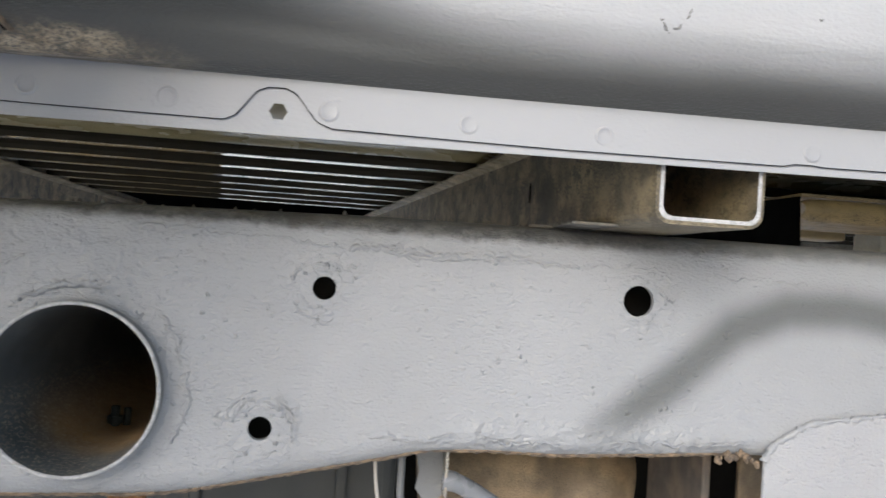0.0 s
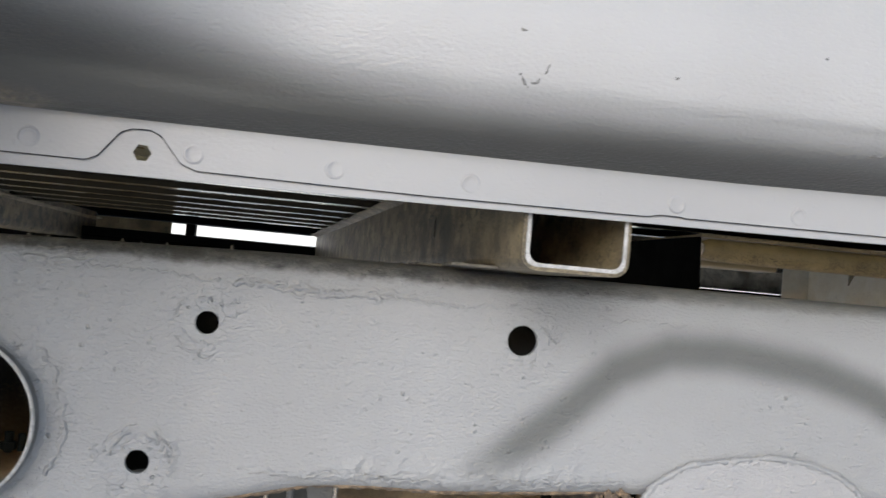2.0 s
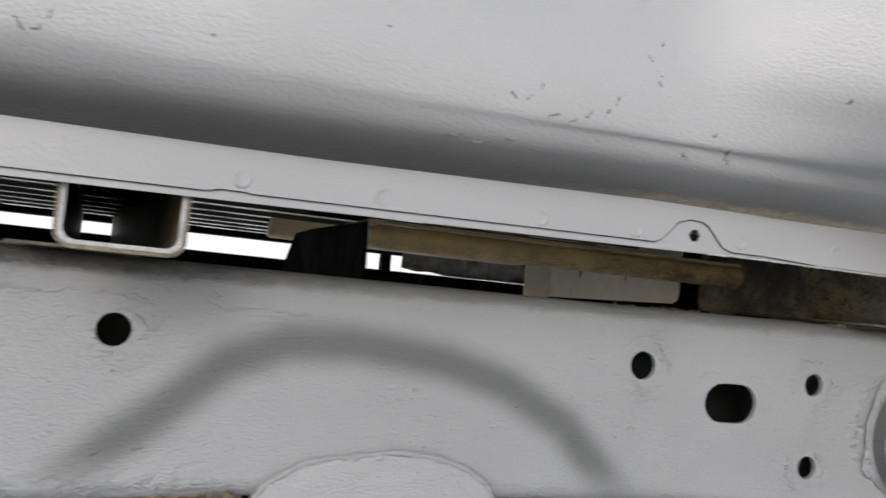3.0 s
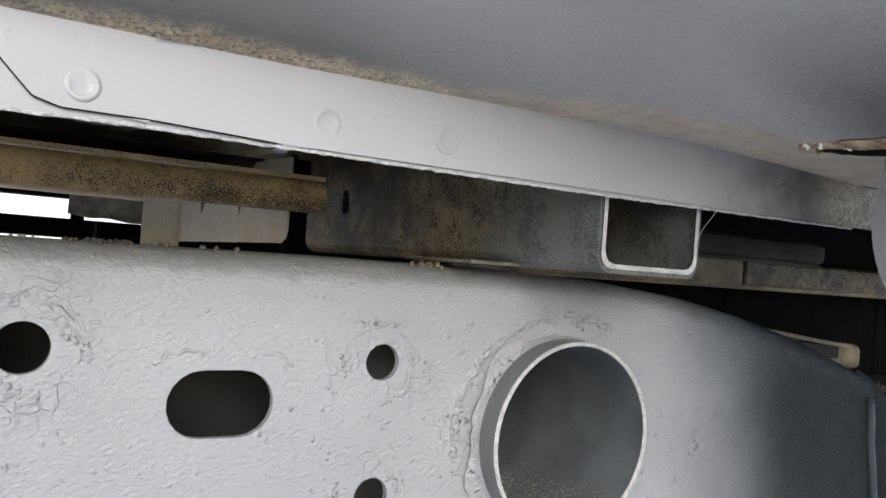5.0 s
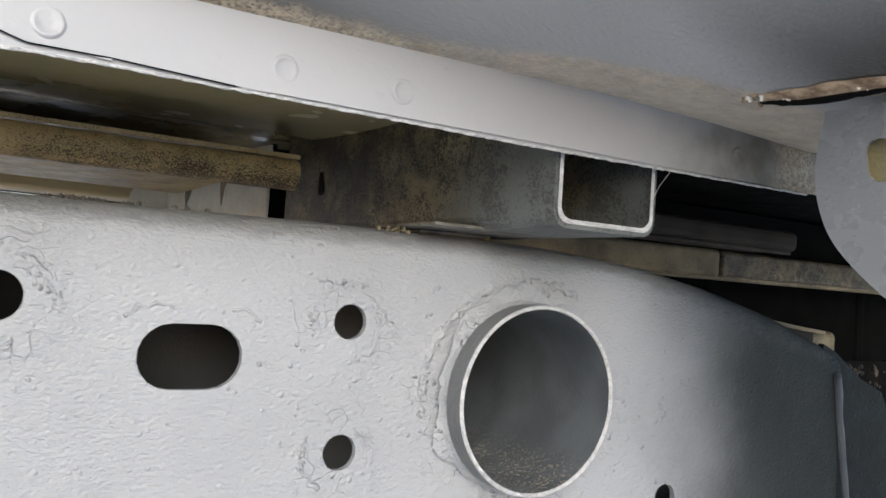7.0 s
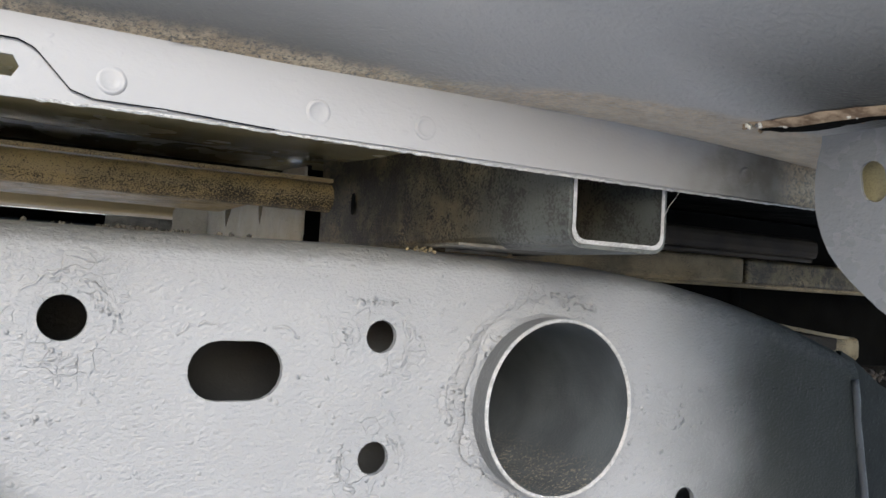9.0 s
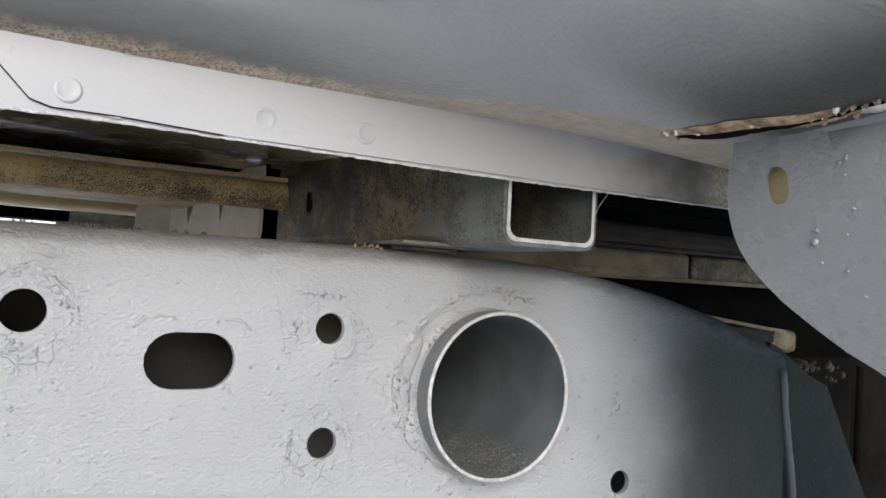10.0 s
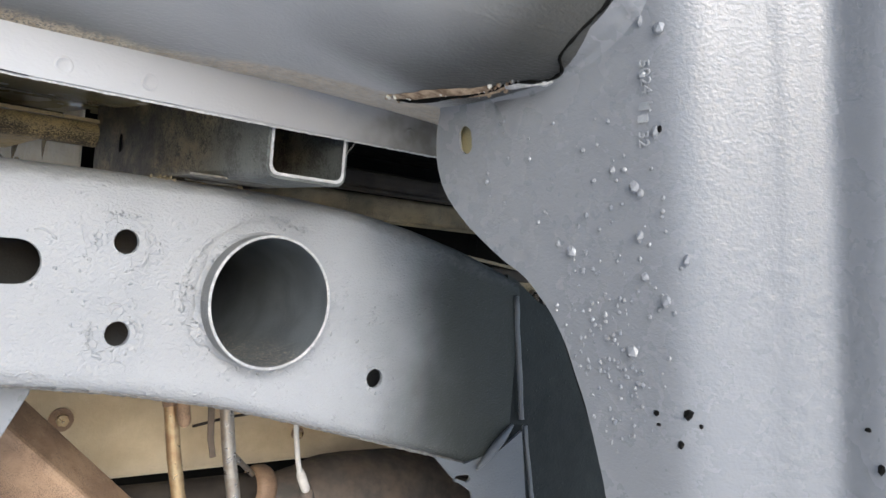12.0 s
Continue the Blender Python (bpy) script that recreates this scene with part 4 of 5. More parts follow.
loose_wire = thing("hanging_wire", "thin pale wire hanging in the wheel arch", "wire")
part("strand", tube(arc([(1.318, 0.05, 0.47), (1.307, 0.05, 0.41), (1.300, 0.05, 0.385), (1.296, 0.05, 0.35), (1.292, 0.05, 0.30)]), 0.0014, 8), WIRE, loose_wire, smooth=True)
perch = thing("rusty_bracket", "rusty olive bracket behind the rail end", "bracket")
part("pale_edge", plate([(1.05, 0.545), (1.15, 0.534), (1.18, 0.532), (1.18, 0.5345), (1.15, 0.537), (1.05, 0.548)], (), lambda u, v: (u, 0.09, v)), DIRTY_TAN, perch, "pale bent edge", thick=0.003)
part("olive_block", block(1.10, 1.21, 0.098, 0.15, 0.512, 0.534), DIRTY_TAN, perch, bevel=0.006)
part("upper_bar", block(1.04, 1.17, 0.094, 0.10, 0.522, 0.536), SOOT, perch, bevel=0.002)
bm = bmesh.new()
for _ in range(45):
    q = random.random()
    lump(bm, Vector((1.075 + 0.13 * q, random.uniform(0.03, 0.07), 0.518 - 0.022 * q + random.gauss(0, 0.004))), random.uniform(0.001, 0.003))
part("rust_scale", bm, EXHAUST, perch, "flaking brown rust scale")

# ---- far side of the vehicle ----
far_rail = thing("far_body_rail", "thin dark rail under the floor on the far side", "body rail")
part("rail_box", block(-0.9, 2.0, 1.20, 1.27, 0.572, 0.6015), BLACK, far_rail, bevel=0.006)
part("top_lip", block(0.15, 2.0, 1.195, 1.275, 0.600, 0.6055), BLACK, far_rail, bevel=0.001)
part("top_lip", block(-0.9, 0.15, 1.195, 1.275, 0.600, 0.6165), BLACK, far_rail, bevel=0.001)
far_sill = thing("far_sill", "dark sill flange on the far side", "sill panel")
part("sill_box", block(-1.2, 2.2, 1.40, 1.47, 0.6495, 0.70), BLACK, far_sill, bevel=0.004)
part("post", block(0.700, 0.722, 1.41, 1.44, 0.54, 0.648), BLACK, far_sill)
part("post", block(-0.245, -0.225, 1.41, 1.44, 0.54, 0.648), BLACK, far_sill)
part("closing_plate", block(-1.2, -0.275, 1.40, 1.405, 0.25, 0.648), DIRTY_TAN, far_sill)
outrigger = thing("far_outrigger", "stained cream plate above a dark bar", "floor plate")
plate_top = [(0.658, 0.612), (0.66, 0.664), (1.5, 0.664), (1.5, 0.604), (0.75, 0.604), (0.72, 0.609), (0.69, 0.607)]
part("plate", plate(plate_top, (), lambda u, v: (u, 1.08, v)), STAINED, outrigger, thick=0.002, bevel=0.0006)
part("bar", block(0.70, 1.6, 1.05, 1.10, 0.53, 0.602), BLACK, outrigger, bevel=0.004)

# ---- below the rail ----
tank = thing("fuel_tank_shield", "beige dusty shield under the fuel tank", "tank shield")
part("shell", block(0.55, 1.5, 0.34, 0.42, 0.278, 0.45), SHIELD, tank, bevel=0.006)
for x, z, r in ((0.751, 0.346, 0.009), (1.03, 0.312, 0.006)):
    part("washer", tube([(x, 0.3405, z), (x, 0.337, z)], r * 1.35, 20), SHAFT, tank, "rusty washer")
    part("bolt_head", tube([(x, 0.338, z), (x, 0.331, z)], r * 0.7, 6), BRASS, tank)
muffler = thing("muffler", "brown rusty exhaust silencer", "exhaust")
part("can", tube(arc([(0.935, 0.24, 0.277), (0.95, 0.24, 0.272), (0.985, 0.24, 0.262), (1.04, 0.24, 0.258), (1.10, 0.24, 0.256), (1.16, 0.24, 0.25), (1.24, 0.24, 0.24), (1.35, 0.24, 0.235)], 4), [0.018 + 0.034 * smooth01(0, 12, k) - 0.006 * smooth01(20, 28, k) for k in range(29)], 32, True, 0.02), EXHAUST, muffler, smooth=True)
part("clamp", tube([(0.917, 0.24, 0.283), (0.922, 0.24, 0.2825), (0.933, 0.24, 0.2815), (0.938, 0.24, 0.281)], [0.021, 0.024, 0.024, 0.021], 20), SHAFT, muffler, "rusty band clamp", smooth=True)
part("inlet", tube([(0.70, 0.25, 0.283), (0.76, 0.245, 0.2825), (0.82, 0.242, 0.283), (0.88, 0.24, 0.283), (0.93, 0.24, 0.282)], 0.0165, 20, True, 0.03), SOOT, muffler, "sooty rough inlet pipe", smooth=True)
part("stay", tube([(0.848, 0.165, 0.349), (0.872, 0.185, 0.330), (0.905, 0.215, 0.305)], 0.0028, 10), STEEL, muffler, smooth=True)
for x, y, metal in ((0.779, 0.14, BRASS), (0.829, 0.138, STEEL)):
    p = thing("steel_pipe", "plated steel pipe running down behind the rail", "pipe", "pipes")
    part("pipe", tube([(x - 0.004, y, 0.44), (x + 0.002, y, 0.397), (x + 0.009, y, 0.35), (x + 0.017, y, 0.31), (x + 0.03, y, 0.22), (x + 0.04, y, 0.14)], 0.0062, 16), metal, p, smooth=True)
    part("sleeve", tube([(x - 0.0035, y, 0.425), (x + 0.0005, y, 0.404), (x + 0.002, y, 0.396)], 0.0068, 16), SHAFT, p, "rusty sleeve", smooth=True)
hook = thing("pipe_hook", "short rusty bent pipe end beside a plated pipe", "pipe")
part("hook", tube(arc([(0.786, 0.128, 0.43), (0.7865, 0.127, 0.40), (0.788, 0.126, 0.387), (0.789, 0.126, 0.3795)], 4), [0.0056] * 10 + [0.005, 0.0042, 0.003], 14), SHAFT, hook, smooth=True)
strap = thing("pipe_strap", "flat dark strap hanging beside a plated pipe", "strap")
part("band", plate([(0.8165, 0.43), (0.8235, 0.43), (0.8275, 0.36), (0.831, 0.345), (0.8255, 0.344), (0.8215, 0.362)], (), lambda u, v: (u, 0.148, v)), EXHAUST, strap, thick=0.002, bevel=0.0005)
line = thing("thin_line", "thin dark line across the shield", "cable")
part("strand", tube(arc([(0.83, 0.20, 0.362), (0.87, 0.21, 0.366), (0.91, 0.22, 0.368), (0.95, 0.23, 0.378)]), 0.0014, 8), SOOT, line, smooth=True)
wire = thing("sensor_wire", "pale sensor wire with a plug", "wire")
part("cable", tube(arc([(0.895, 0.12, 0.45), (0.899, 0.128, 0.38), (0.9035, 0.13, 0.35), (0.908, 0.131, 0.331), (0.914, 0.134, 0.32)]), 0.0026, 10), WIRE, wire, smooth=True)
part("plug", tube([(0.910, 0.132, 0.328), (0.9125, 0.1335, 0.323), (0.921, 0.138, 0.309), (0.924, 0.14, 0.304)], [0.0035, 0.0046, 0.0046, 0.0036], 12), WIRE, wire, smooth=True)
part("socket", tube([(0.922, 0.139, 0.307), (0.930, 0.146, 0.295)], 0.007, 12), EXHAUST, wire, "brown sensor body", smooth=True)
strut = thing("folded_strut", "rust-brown folded steel strut under the rail", "strut")
part("strut_body", tube([(0.54, 0.16, 0.4815), (0.648, 0.16, 0.377), (0.741, 0.16, 0.287), (0.90, 0.16, 0.133)], 0.037, 4), SHAFT, strut, bevel=0.006)
# added screen with hangers, hides bright floor where the underbody is dark
under = thing("dark_screen", "black screen added behind the exhaust for the dark underbody", "underbody cover")
part("cover", block(-0.6, 1.8, 0.82, 0.86, 0.0, 0.43), BLACK, under, bevel=0.01)
for x in (-0.55, 1.72):
    part("hanger", block(x, x + 0.03, 0.835, 0.845, 0.42, 0.645), BLACK, under)
left_tank = thing("plastic_cover", "black plastic cover behind the rail", "cover")
part("cover", block(-0.6, 0.095, 0.40, 0.52, 0.16, 0.395), DARK_PLASTIC, left_tank, bevel=0.015)
for x in (-0.35, -0.12, 0.03):
    part("rib", block(x, x + 0.012, 0.392, 0.402, 0.18, 0.39), DARK_PLASTIC, left_tank, bevel=0.003)
clamp = thing("hose_clamp_bracket", "grey bracket with a clamped hose", "bracket")
part("bracket", plate([(0.081, 0.402), (0.086, 0.395), (0.095, 0.394), (0.1, 0.399), (0.1, 0.412), (0.103, 0.43), (0.079, 0.43), (0.083, 0.414)], (), lambda u, v: (u, 0.06, v)), THIN_TUBE, clamp, thick=0.002, bevel=0.0006)
part("clip", block(0.0985, 0.1005, 0.046, 0.06, 0.400, 0.432), STEEL, clamp, bevel=0.0006)
part("hose", tube(arc([(0.098, 0.052, 0.410), (0.106, 0.052, 0.409), (0.119, 0.055, 0.402), (0.14, 0.06, 0.389), (0.17, 0.07, 0.370)]), [0.0068] * 6 + [0.0062] * 19, 14), PANEL_PAINT, clamp, "grey rubber hose", smooth=True)
bracket = thing("cross_member_bracket", "grey bracket below the rail", "bracket")
part("web", plate([(0.50, 0.446), (0.646, 0.442), (0.643, 0.428), (0.617, 0.378), (0.59, 0.33), (0.50, 0.33)], (), lambda u, v: (u, 0.04, v)), PANEL_PAINT, bracket, thick=0.003, bevel=0.0008)
part("flange", block(0.505, 0.64, 0.04, 0.062, 0.4405, 0.4435), PANEL_PAINT, bracket, bevel=0.0008)
thin = thing("brake_pipe", "thin bent grey brake pipe", "pipe")
part("pipe", tube(arc([(0.071, 0.055, 0.45), (0.071, 0.055, 0.40), (0.074, 0.055, 0.389), (0.083, 0.055, 0.385), (0.089, 0.055, 0.375)]), 0.0024, 10), THIN_TUBE, thin, smooth=True)
thin2 = thing("cable", "thin pale cable behind the rail", "cable")
part("strand", tube(arc([(0.054, 0.07, 0.42), (0.057, 0.07, 0.395), (0.064, 0.07, 0.375)]), 0.0012, 8), WIRE, thin2, smooth=True)
heat = thing("heat_shield", "tan stained heat shield behind the rail", "heat shield")
part("shield", tube(arc([(0.10, 0.20, 0.37), (0.16, 0.20, 0.375), (0.22, 0.20, 0.372), (0.262, 0.20, 0.362)]), [0.052 + 0.004 * math.sin(k) for k in range(19)], 28), HEAT, heat, smooth=True)
part("end_flange", block(0.335, 0.40, 0.12, 0.125, 0.33, 0.428), HEAT, heat, bevel=0.002)
part("rusty_end", block(0.278, 0.284, 0.06, 0.16, 0.36, 0.44), EXHAUST, heat, bevel=0.002)
foot = thing("rusty_hanger", "rusty hanger strap under the rail", "hanger")
part("strap", block(-0.105, -0.083, 0.03, 0.036, 0.30, 0.41), RUST, foot, bevel=0.002)


# ---- paint damage and marks ----
def lifted(path, r=0.0006):
    """A raised, torn edge of paint along a path on the rail."""
    pts = [(x, bend(x) + 0.0001, z) for x, z in path]
    bm = tube(pts, [1.5 * r * random.uniform(0.4, 1.3) for _ in pts], 6, True)
    return part("lifted_paint", bm, RAIL_PAINT, frame_rail, smooth=True)


def ragged_arc(cx, cz, r, a0, a1, rough=0.0012):
    k = max(6, int(abs(a1 - a0) * r / 0.0016))
    out, d = [], 0.0
    for i in range(k + 1):
        d = 0.6 * d + random.uniform(-rough, rough)
        a = a0 + (a1 - a0) * i / k
        out.append((cx + (r + d) * math.cos(a), cz + (r + d) * math.sin(a)))
    return out


def peel(path, away, wide=0.006, rise=0.0013):
    """A sheet of paint that has let go along a ragged edge and stands off the rail there; away: the way back to where it still holds."""
    rows = []
    for k, (x, z) in enumerate(path):
        ax, az = away(x, z)
        w, h = wide * random.uniform(0.7, 1.2), rise * random.uniform(0.55, 1.25) * min(1.0, 0.25 + 4 * k / len(path), 0.25 + 4 * (len(path) - 1 - k) / len(path))
        y = bend(x)
        rows.append([(x + ax * w, y + 0.0003, z + az * w), (x + ax * w * 0.5, y - 0.35 * h, z + az * w * 0.5), (x, y - h, z), (x - ax * 0.0002, y - h + 0.0004, z - az * 0.0002), (x + ax * 0.0004, y + 0.0006, z + az * 0.0004)])
    return part("peeled_paint", loft(rows), RAIL_PAINT, frame_rail, smooth=True)


def outward(cx, cz):
    return lambda x, z: ((x - cx) / math.hypot(x - cx, z - cz), (z - cz) / math.hypot(x - cx, z - cz))


for cx, cz, r in HOLES[:7]:
    for q in range(4):
        a0 = random.uniform(0, 6.28)
        lifted(ragged_arc(cx, cz, r + random.uniform(0.004, 0.013), a0, a0 + random.uniform(0.5, 1.5)), random.uniform(0.0004, 0.0008))
lifted(ragged_arc(-0.016, 0.449, 0.0185, -0.35, 0.9), 0.0009)
lifted(ragged_arc(-0.016, 0.449, 0.021, 1.7, 2.9), 0.0006)
lifted(ragged_arc(0.538, 0.537, 0.018, 0.1, 1.2), 0.0007)
lifted(ragged_arc(0.538, 0.537, 0.019, 1.5, 2.6), 0.0005)
lifted(ragged_arc(0.598, 0.515, 0.0215, 1.35, 2.3), 0.0006)
lifted(ragged_arc(0.628, 0.515, 0.0200, 0.9, 1.6), 0.0006)
lifted(ragged_arc(0.7808, 0.497, 0.061, 1.1, 1.55), 0.0011)
lifted(ragged_arc(0.7808, 0.497, 0.0585, 2.0, 3.3), 0.0012)
lifted(ragged_arc(-0.118, 0.4675, 0.057, 1.4, 2.2), 0.0012)
lifted(ragged_arc(-0.118, 0.4675, 0.060, -0.5, 0.8), 0.0009)


def ragged_line(x0, z0, x1, z1, rough=0.0014):
    k = max(6, int(math.hypot(x1 - x0, z1 - z0) / 0.0016))
    out, d = [], 0.0
    for i in range(k + 1):
        d = 0.7 * d + random.uniform(-rough, rough)
        out.append((x0 + (x1 - x0) * i / k, z0 + (z1 - z0) * i / k + d))
    return out


for x0, z0, x1, z1, r in ((0.028, 0.556, 0.115, 0.5535, 0.0011), (0.05, 0.5535, 0.098, 0.552, 0.0008), (-0.09, 0.560, -0.03, 0.558, 0.0007), (-0.03, 0.5585, 0.02, 0.5575, 0.0006), (0.118, 0.554, 0.165, 0.552, 0.0006), (0.25, 0.553, 0.31, 0.551, 0.0005), (0.04, 0.4495, 0.078, 0.445, 0.0008), (0.078, 0.445, 0.094, 0.451, 0.0007), (0.11, 0.4475, 0.16, 0.4465, 0.0006), (0.19, 0.4495, 0.275, 0.4505, 0.0006), (0.555, 0.452, 0.64, 0.447, 0.0006), (0.652, 0.55, 0.66, 0.52, 0.0005), (-0.19, 0.53, -0.15, 0.538, 0.0008), (-0.21, 0.555, -0.17, 0.548, 0.0009), (-0.235, 0.51, -0.215, 0.50, 0.0008)):
    lifted(ragged_line(x0, z0, x1, z1), r)
lifted([(x, z + random.uniform(-0.0004, 0.0004)) for x, z in [(a[0], a[2]) for a in arc([(p[0], 0, p[1]) for p in PAD[1:-1]], 8)]], 0.0016).location.y = -0.0025
for x0, z0, x1, z1, w, h in ((0.028, 0.5565, 0.060, 0.5555, 0.004, 0.0016), (0.058, 0.5535, 0.112, 0.5525, 0.005, 0.0018), (0.105, 0.556, 0.150, 0.5545, 0.004, 0.0012), (-0.10, 0.560, -0.04, 0.559, 0.004, 0.0012), (0.16, 0.5545, 0.20, 0.5535, 0.003, 0.0009), (0.045, 0.4475, 0.082, 0.4445, 0.004, 0.0013)):
    peel(ragged_line(x0, z0, x1, z1, 0.0016), lambda x, z: (0.0, 1.0), w, h)
for cx, cz, r, a0, a1, h in ((-0.016, 0.449, 0.0195, -0.4, 1.0, 0.0018), (-0.016, 0.449, 0.0165, 1.9, 3.0, 0.0012), (0.015, 0.531, 0.0125, 3.4, 5.6, 0.001), (0.203, 0.535, 0.015, 3.6, 5.4, 0.0009), (0.538, 0.537, 0.019, -0.3, 0.7, 0.001), (0.683, 0.532, 0.0145, -1.2, 0.6, 0.0013), (0.682, 0.472, 0.0145, -0.9, 0.8, 0.001), (0.7808, 0.4972, 0.0595, 1.05, 1.35, 0.0026), (0.7808, 0.4972, 0.0585, 1.6, 2.3, 0.0016), (0.7808, 0.4972, 0.057, 2.4, 3.2, 0.0016), (-0.118, 0.4675, 0.0565, 1.3, 1.9, 0.0022), (-0.118, 0.4675, 0.059, -0.2, 0.6, 0.0014)):
    peel(ragged_arc(cx, cz, r, a0, a1, 0.0013), outward(cx, cz), 0.005, h)
bm = bmesh.new()
for _ in range(60):
    x = random.choice((random.uniform(0.515, 0.63), random.uniform(0.55, 0.59), random.uniform(-0.2, 0.2)))
    lump(bm, Vector((x, bend(x) + random.uniform(0.010, 0.020), lerp(TOP, x) + 0.0002)), random.uniform(0.0007, 0.0019))
tagged(part("top_crumb", bm, SHIM, frame_rail, "crumbs of dirt on the rail's top edge"), kind="stuff")
bm = bmesh.new()
for _ in range(26):
    lump(bm, Vector((random.gauss(0.708, 0.005), random.uniform(0.004, 0.012), 0.5772 + random.uniform(-0.001, 0.0012))), random.uniform(0.0005, 0.0013))
tagged(part("straw_crumb", bm, DIRTY_TAN, frame_rail, "straw-coloured debris caught under the channel"), kind="stuff")
strand = thing("cobweb_strand", "pale cobweb strand hanging from the flange edge", "cobweb")
part("thread", tube([(0.7985, -0.083, 0.611), (0.795, -0.079, 0.603), (0.7925, -0.076, 0.594)], 0.00009, 5), WIRE, strand)
bm = bmesh.new()
for k in range(26):
    q = random.random()
    lump(bm, Vector((0.258 + 0.027 * q + random.uniform(-0.002, 0.002), 0.0005, 0.441 + 0.004 * math.sin(3 * q) - 0.008 * max(0.0, q - 0.7) / 0.3 * random.random() + random.uniform(-0.002, 0.002))), random.uniform(0.0009, 0.0026))
part("torn_notch", bm, RUST_EDGE, frame_rail, "rusty torn corner beside the pad")


def on_sill(x, z):
    """The point of the steep sill skin at that height."""
    row = fine(rocker_row(x))
    zs = [p[2] for p in row]
    i = next((k for k in range(4, len(row)) if zs[k] >= z), len(row) - 1)
    a, b = row[i - 1], row[i]
    t = (z - a[2]) / max(1e-6, b[2] - a[2])
    return (x, a[1] + (b[1] - a[1]) * t, z)


def scuff(x, z, dx, dz, r=0.0009):
    """A short dark gouge in the sill's paint."""
    k = 6
    path = [Vector(on_sill(x + dx * i / k + random.uniform(-0.0005, 0.0005), z + dz * i / k + random.uniform(-0.0005, 0.0005))) for i in range(k + 1)]
    for q in path:
        q.y += 0.55 * r
        q.z += random.uniform(-0.0008, 0.0008)
    part("scuff", tube(path, [0.0005] + [r * random.uniform(0.55, 1.15) for _ in range(k - 1)] + [0.0005], 7), SCUFF, rocker)


for x, z, dx, dz in ((0.160, 0.666, 0.004, -0.005), (0.1645, 0.6605, 0.006, 0.0035), (0.172, 0.6665, 0.0015, 0.005), (0.158, 0.685, 0.004, 0.0008), (0.373, 0.672, 0.004, -0.003), (0.381, 0.668, 0.003, 0.004), (0.388, 0.676, 0.002, 0.003), (0.394, 0.664, 0.006, 0.002), (0.405, 0.662, 0.005, 0.003), (0.414, 0.666, 0.004, 0.004), (0.424, 0.668, 0.003, 0.005), (0.429, 0.674, 0.002, 0.005), (0.446, 0.703, 0.003, -0.004), (0.453, 0.708, 0.002, 0.004), (0.451, 0.696, 0.004, -0.003), (0.452, 0.690, 0.003, -0.002), (0.475, 0.658, 0.004, -0.002), (0.488, 0.667, 0.002, 0.003), (0.500, 0.664, 0.002, -0.006), (0.503, 0.659, 0.002, -0.003), (0.345, 0.649, 0.012, 0.001), (0.36, 0.6475, 0.010, 0.0015), (0.376, 0.651, 0.006, 0.001), (0.31, 0.69, 0.002, 0.001), (0.235, 0.672, 0.002, 0.001), (0.545, 0.69, 0.002, 0.001)):
    scuff(x, z, dx, dz)


# ---- torn seam between sill and rear arch panel ----
def sill_under(x, y):
    """Height of the sill's underside at a place near its rear end."""
    row = fine(rocker_row(x))
    i = next((k for k in range(1, len(row)) if row[k][1] <= y), len(row) - 20)
    a, b = row[i - 1], row[i]
    return a[2] + (b[2] - a[2]) * (y - a[1]) / (b[1] - a[1])


def arc_rows(rows):
    """The rows of a strip, with rows between them."""
    cols = [arc([r[i] for r in rows], 3) for i in range(len(rows[0]))]
    return [list(r) for r in zip(*cols)]


SEAM = [(0.790, -0.135), (0.7946, -0.1466), (0.7979, -0.1725), (0.8062, -0.1951), (0.8040, -0.2150), (0.8100, -0.2300), (0.8148, -0.2385), (0.8140, -0.2467), (0.8050, -0.2525), (0.8036, -0.2645), (0.808, -0.2750), (0.810, -0.282)]
path = [(x, y, sill_under(x, y) - 0.0022 * smooth01(0.806, 0.813, x)) for x, y, _ in arc([(x, y, 0) for x, y in SEAM], 4)]
part("torn_seam", tube([(x, y, z - 0.0004) for x, y, z in path], [0.0007 + (0.0022 * max(0.0, math.sin(0.2 + k * 0.24)) if k < 14 else 0.0002 * (k % 3)) for k in range(len(path))], 8, True, 0.3), BLACK, rocker, "open dark crack along the seam", smooth=True)
for side, reach in ((1, 17), (-1, 15)):
    rows = []
    for k, (x, y, z) in enumerate(path[:reach]):
        end = math.sin(math.pi * (k + 0.6) / (reach + 0.2))
        w = (0.0085 if side < 0 else 0.006) * (0.35 + 0.65 * end) * random.uniform(0.7, 1.25)
        rows.append([(x + side * (0.0012 + 0.0006 * random.random()), y + random.uniform(-0.0008, 0.0008), z - 0.0006), (x + side * 0.003, y + random.uniform(-0.001, 0.001), z - 0.0016 * end - 0.0004 * random.random()), (x + side * (0.003 + w * 0.5), y, z - 0.0009 * end), (x + side * (0.003 + w), y + random.uniform(-0.001, 0.001), z + 0.0006)])
    part("rusty_lip", loft([fine(r, 2) for r in arc_rows(rows)]), SEAM_RUST, rocker, "rusty flaking lip")
for coat, shift, many in ((SEAM_RUST, 0.003, 60), (CREAM, -0.001, 22), (SCUFF, 0.004, 20)):
    bm = bmesh.new()
    for k in range(many):
        x, y, z = path[int(random.random() ** 1.3 * 19)]
        lump(bm, Vector((x + random.choice((-1, 1)) * random.uniform(0.002, 0.0055) + shift * 0.3, y + random.uniform(-0.004, 0.004), z - 0.0003)), random.uniform(0.0006, 0.0017))
    tagged(part("seam_crumb", bm, coat, rocker, "crumbs of rust and old filler"), kind="stuff")
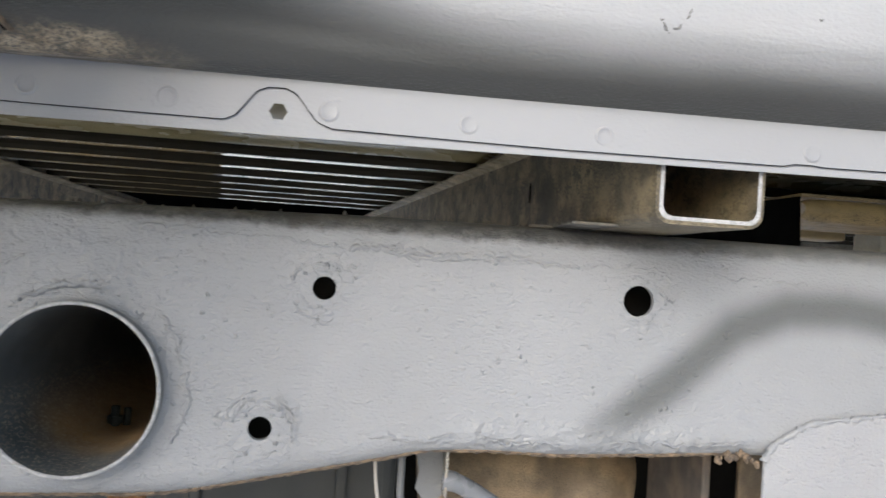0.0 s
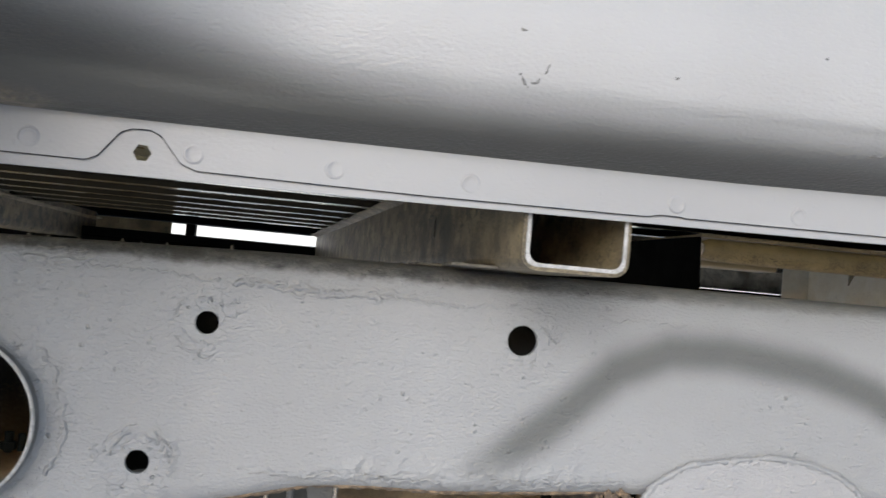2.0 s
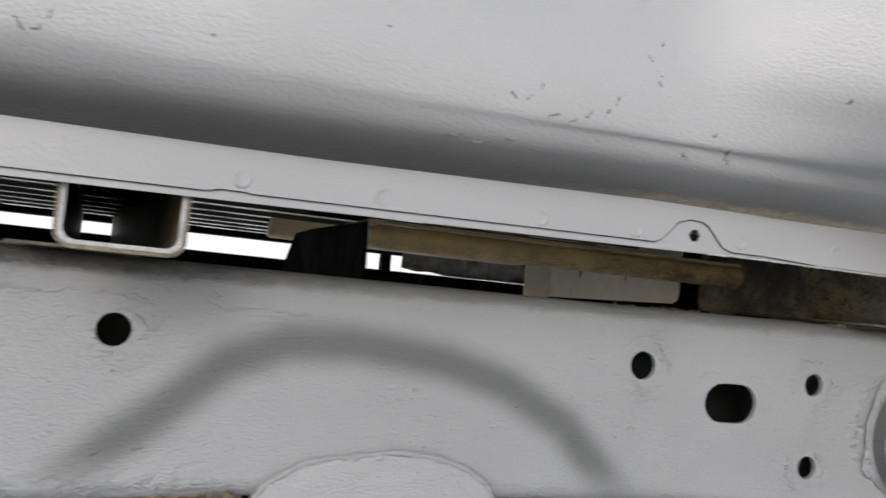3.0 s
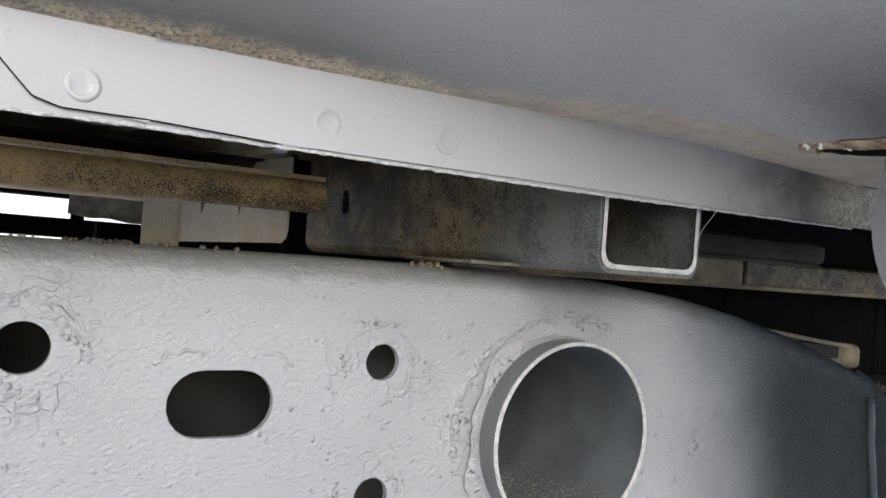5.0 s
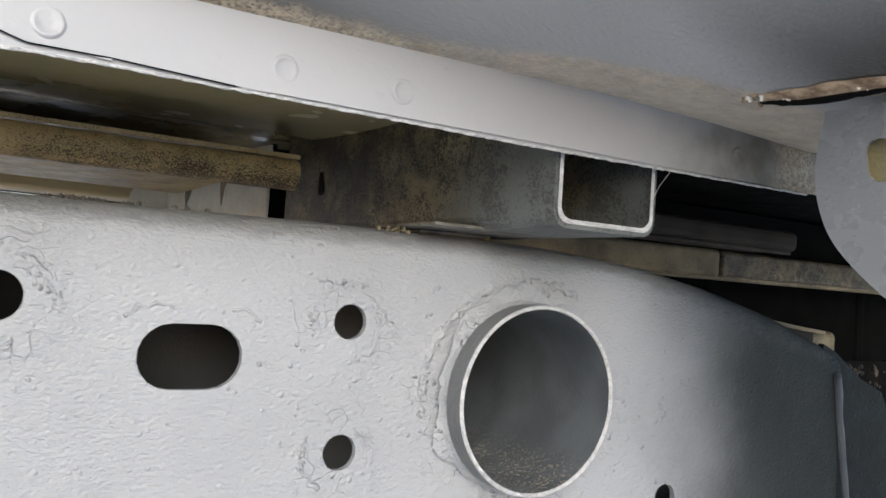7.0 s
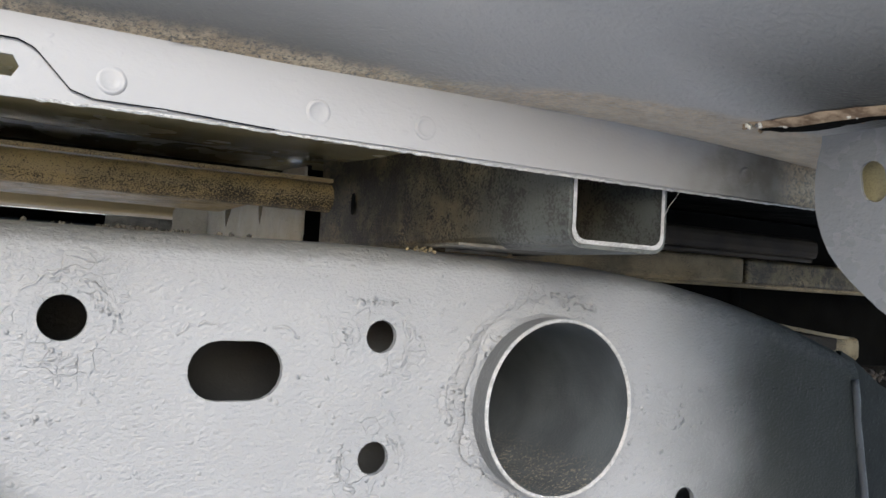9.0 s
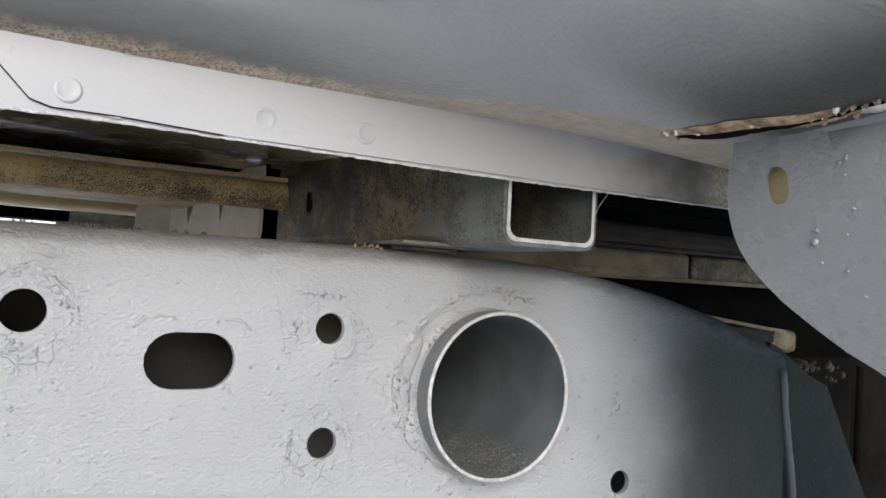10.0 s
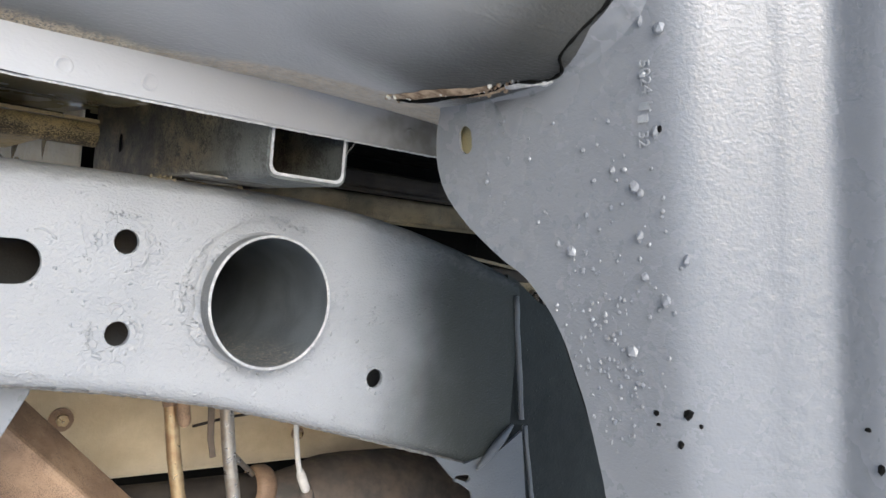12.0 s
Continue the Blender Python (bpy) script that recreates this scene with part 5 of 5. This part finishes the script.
part("sealant", tube([(x + 0.0012, y, z - 0.0009) for x, y, z in path[16:25]], [0.0013 + 0.0008 * random.random() for _ in path[16:25]], 6, True, 0.3), BEAD, rocker, "pale torn sealant", smooth=True)


FRONT_SEAM = [(-0.116, -0.128), (-0.121, -0.15), (-0.122, -0.17), (-0.118, -0.19), (-0.112, -0.205)]
path = [(x, y, sill_under(x, y)) for x, y, _ in arc([(x, y, 0) for x, y in FRONT_SEAM], 5)]
part("torn_seam", tube([(x, y, z + 0.0002) for x, y, z in path], 0.0009, 6, True, 0.4), BLACK, rocker, "dark crack in caked dirt", smooth=True)
part("rusty_lip", tube([(x + 0.002 + random.uniform(-0.0006, 0.0006), y, z) for x, y, z in path], [0.0006 + 0.0008 * random.random() for _ in path], 6, True, 0.3), RUST_EDGE, rocker, "rusty flaking lip")


# ---- grit and chips on the rear arch panel ----
def on_panel(y, z):
    return Vector((0.819 + panel_x(y, z) - 0.0009, y, z))


bm = bmesh.new()
for y, z, r in ((-0.296, 0.607, 0.0018), (-0.283, 0.580, 0.0022), (-0.286, 0.577, 0.0016), (-0.290, 0.634, 0.0022), (-0.241, 0.546, 0.0022), (-0.287, 0.535, 0.0022), (-0.298, 0.524, 0.0020), (-0.277, 0.496, 0.0026), (-0.270, 0.589, 0.0014), (-0.277, 0.589, 0.0014), (-0.309, 0.545, 0.0024), (-0.18, 0.585, 0.0012), (-0.285, 0.556, 0.002), (-0.232, 0.55, 0.0014), (-0.252, 0.60, 0.0012), (-0.252, 0.566, 0.0013), (-0.29, 0.66, 0.0018), (-0.30, 0.655, 0.0022)):
    lump(bm, on_panel(y, z), r * 1.4)
for _ in range(150):
    z = random.gauss(0.505, 0.03)
    y = random.gauss(-0.262 + 0.35 * (0.505 - z) * 0.2, 0.014)
    if y < lerp([(z2, y2) for y2, z2 in sorted(EDGE, key=lambda q: q[1])], z) - 0.004:
        lump(bm, on_panel(y, z), random.uniform(0.0006, 0.0017))
for _ in range(110):
    y, z = random.uniform(-0.308, -0.18), random.uniform(0.43, 0.62)
    if y < lerp([(z2, y2) for y2, z2 in sorted(EDGE, key=lambda q: q[1])], z) - 0.004 and random.random() < 0.6:
        lump(bm, on_panel(y, z), random.uniform(0.0005, 0.0014))
tagged(part("paint_grit", bm, PANEL_PAINT, rear_arch, "lumps of grit under grey paint"), kind="stuff")
for y, z, r in ((-0.307, 0.468, 0.0035), (-0.29, 0.466, 0.0022), (-0.291, 0.46, 0.0014), (-0.303, 0.452, 0.002), (-0.312, 0.463, 0.0014), (-0.2985, 0.608, 0.0018), (-0.372, 0.47, 0.002), (-0.378, 0.452, 0.003)):
    bm = bmesh.new()
    lump(bm, on_panel(y, z) + Vector((0.0003, 0, 0)), r)
    part("paint_chip", bm, BLACK, rear_arch, "dark chip in the paint")

# stamped part number, raised and painted over
def stamped(text, y, z):
    cu = bpy.data.curves.new("stamp", "FONT")
    cu.body, cu.size, cu.extrude, cu.align_x = text, 0.0085, 0.0004, "LEFT"
    tmp = new("stamp", cu)
    dg = bpy.context.evaluated_depsgraph_get()
    me = bpy.data.meshes.new_from_object(tmp.evaluated_get(dg))
    bpy.data.objects.remove(tmp)
    me.materials.clear()
    me.materials.append(STAMP)
    ob = new("stamped_number", me)
    p = on_panel(y, z)
    right, up = Vector((0.18, -0.07, -0.98)).normalized(), Vector((0, -1, 0.07)).normalized()
    out = right.cross(up).normalized()
    up = out.cross(right)
    ob.matrix_world = Matrix.Translation(p) @ Matrix((right, up, out)).transposed().to_4x4()
    ob.parent = rear_arch
    ob["label"] = "stamped part number"


stamped("5024 1", -0.2885, 0.6415)
stamped("32", -0.2865, 0.6075)
for k in range(2):
    p = on_panel(-0.2885 + 0.001 * k, 0.6195 - 0.006 * k)
    part("stamped_bar", block(p.x - 0.0002, p.x + 0.0004, p.y - 0.005, p.y + 0.001, p.z - 0.002, p.z + 0.002), STAMP, rear_arch)
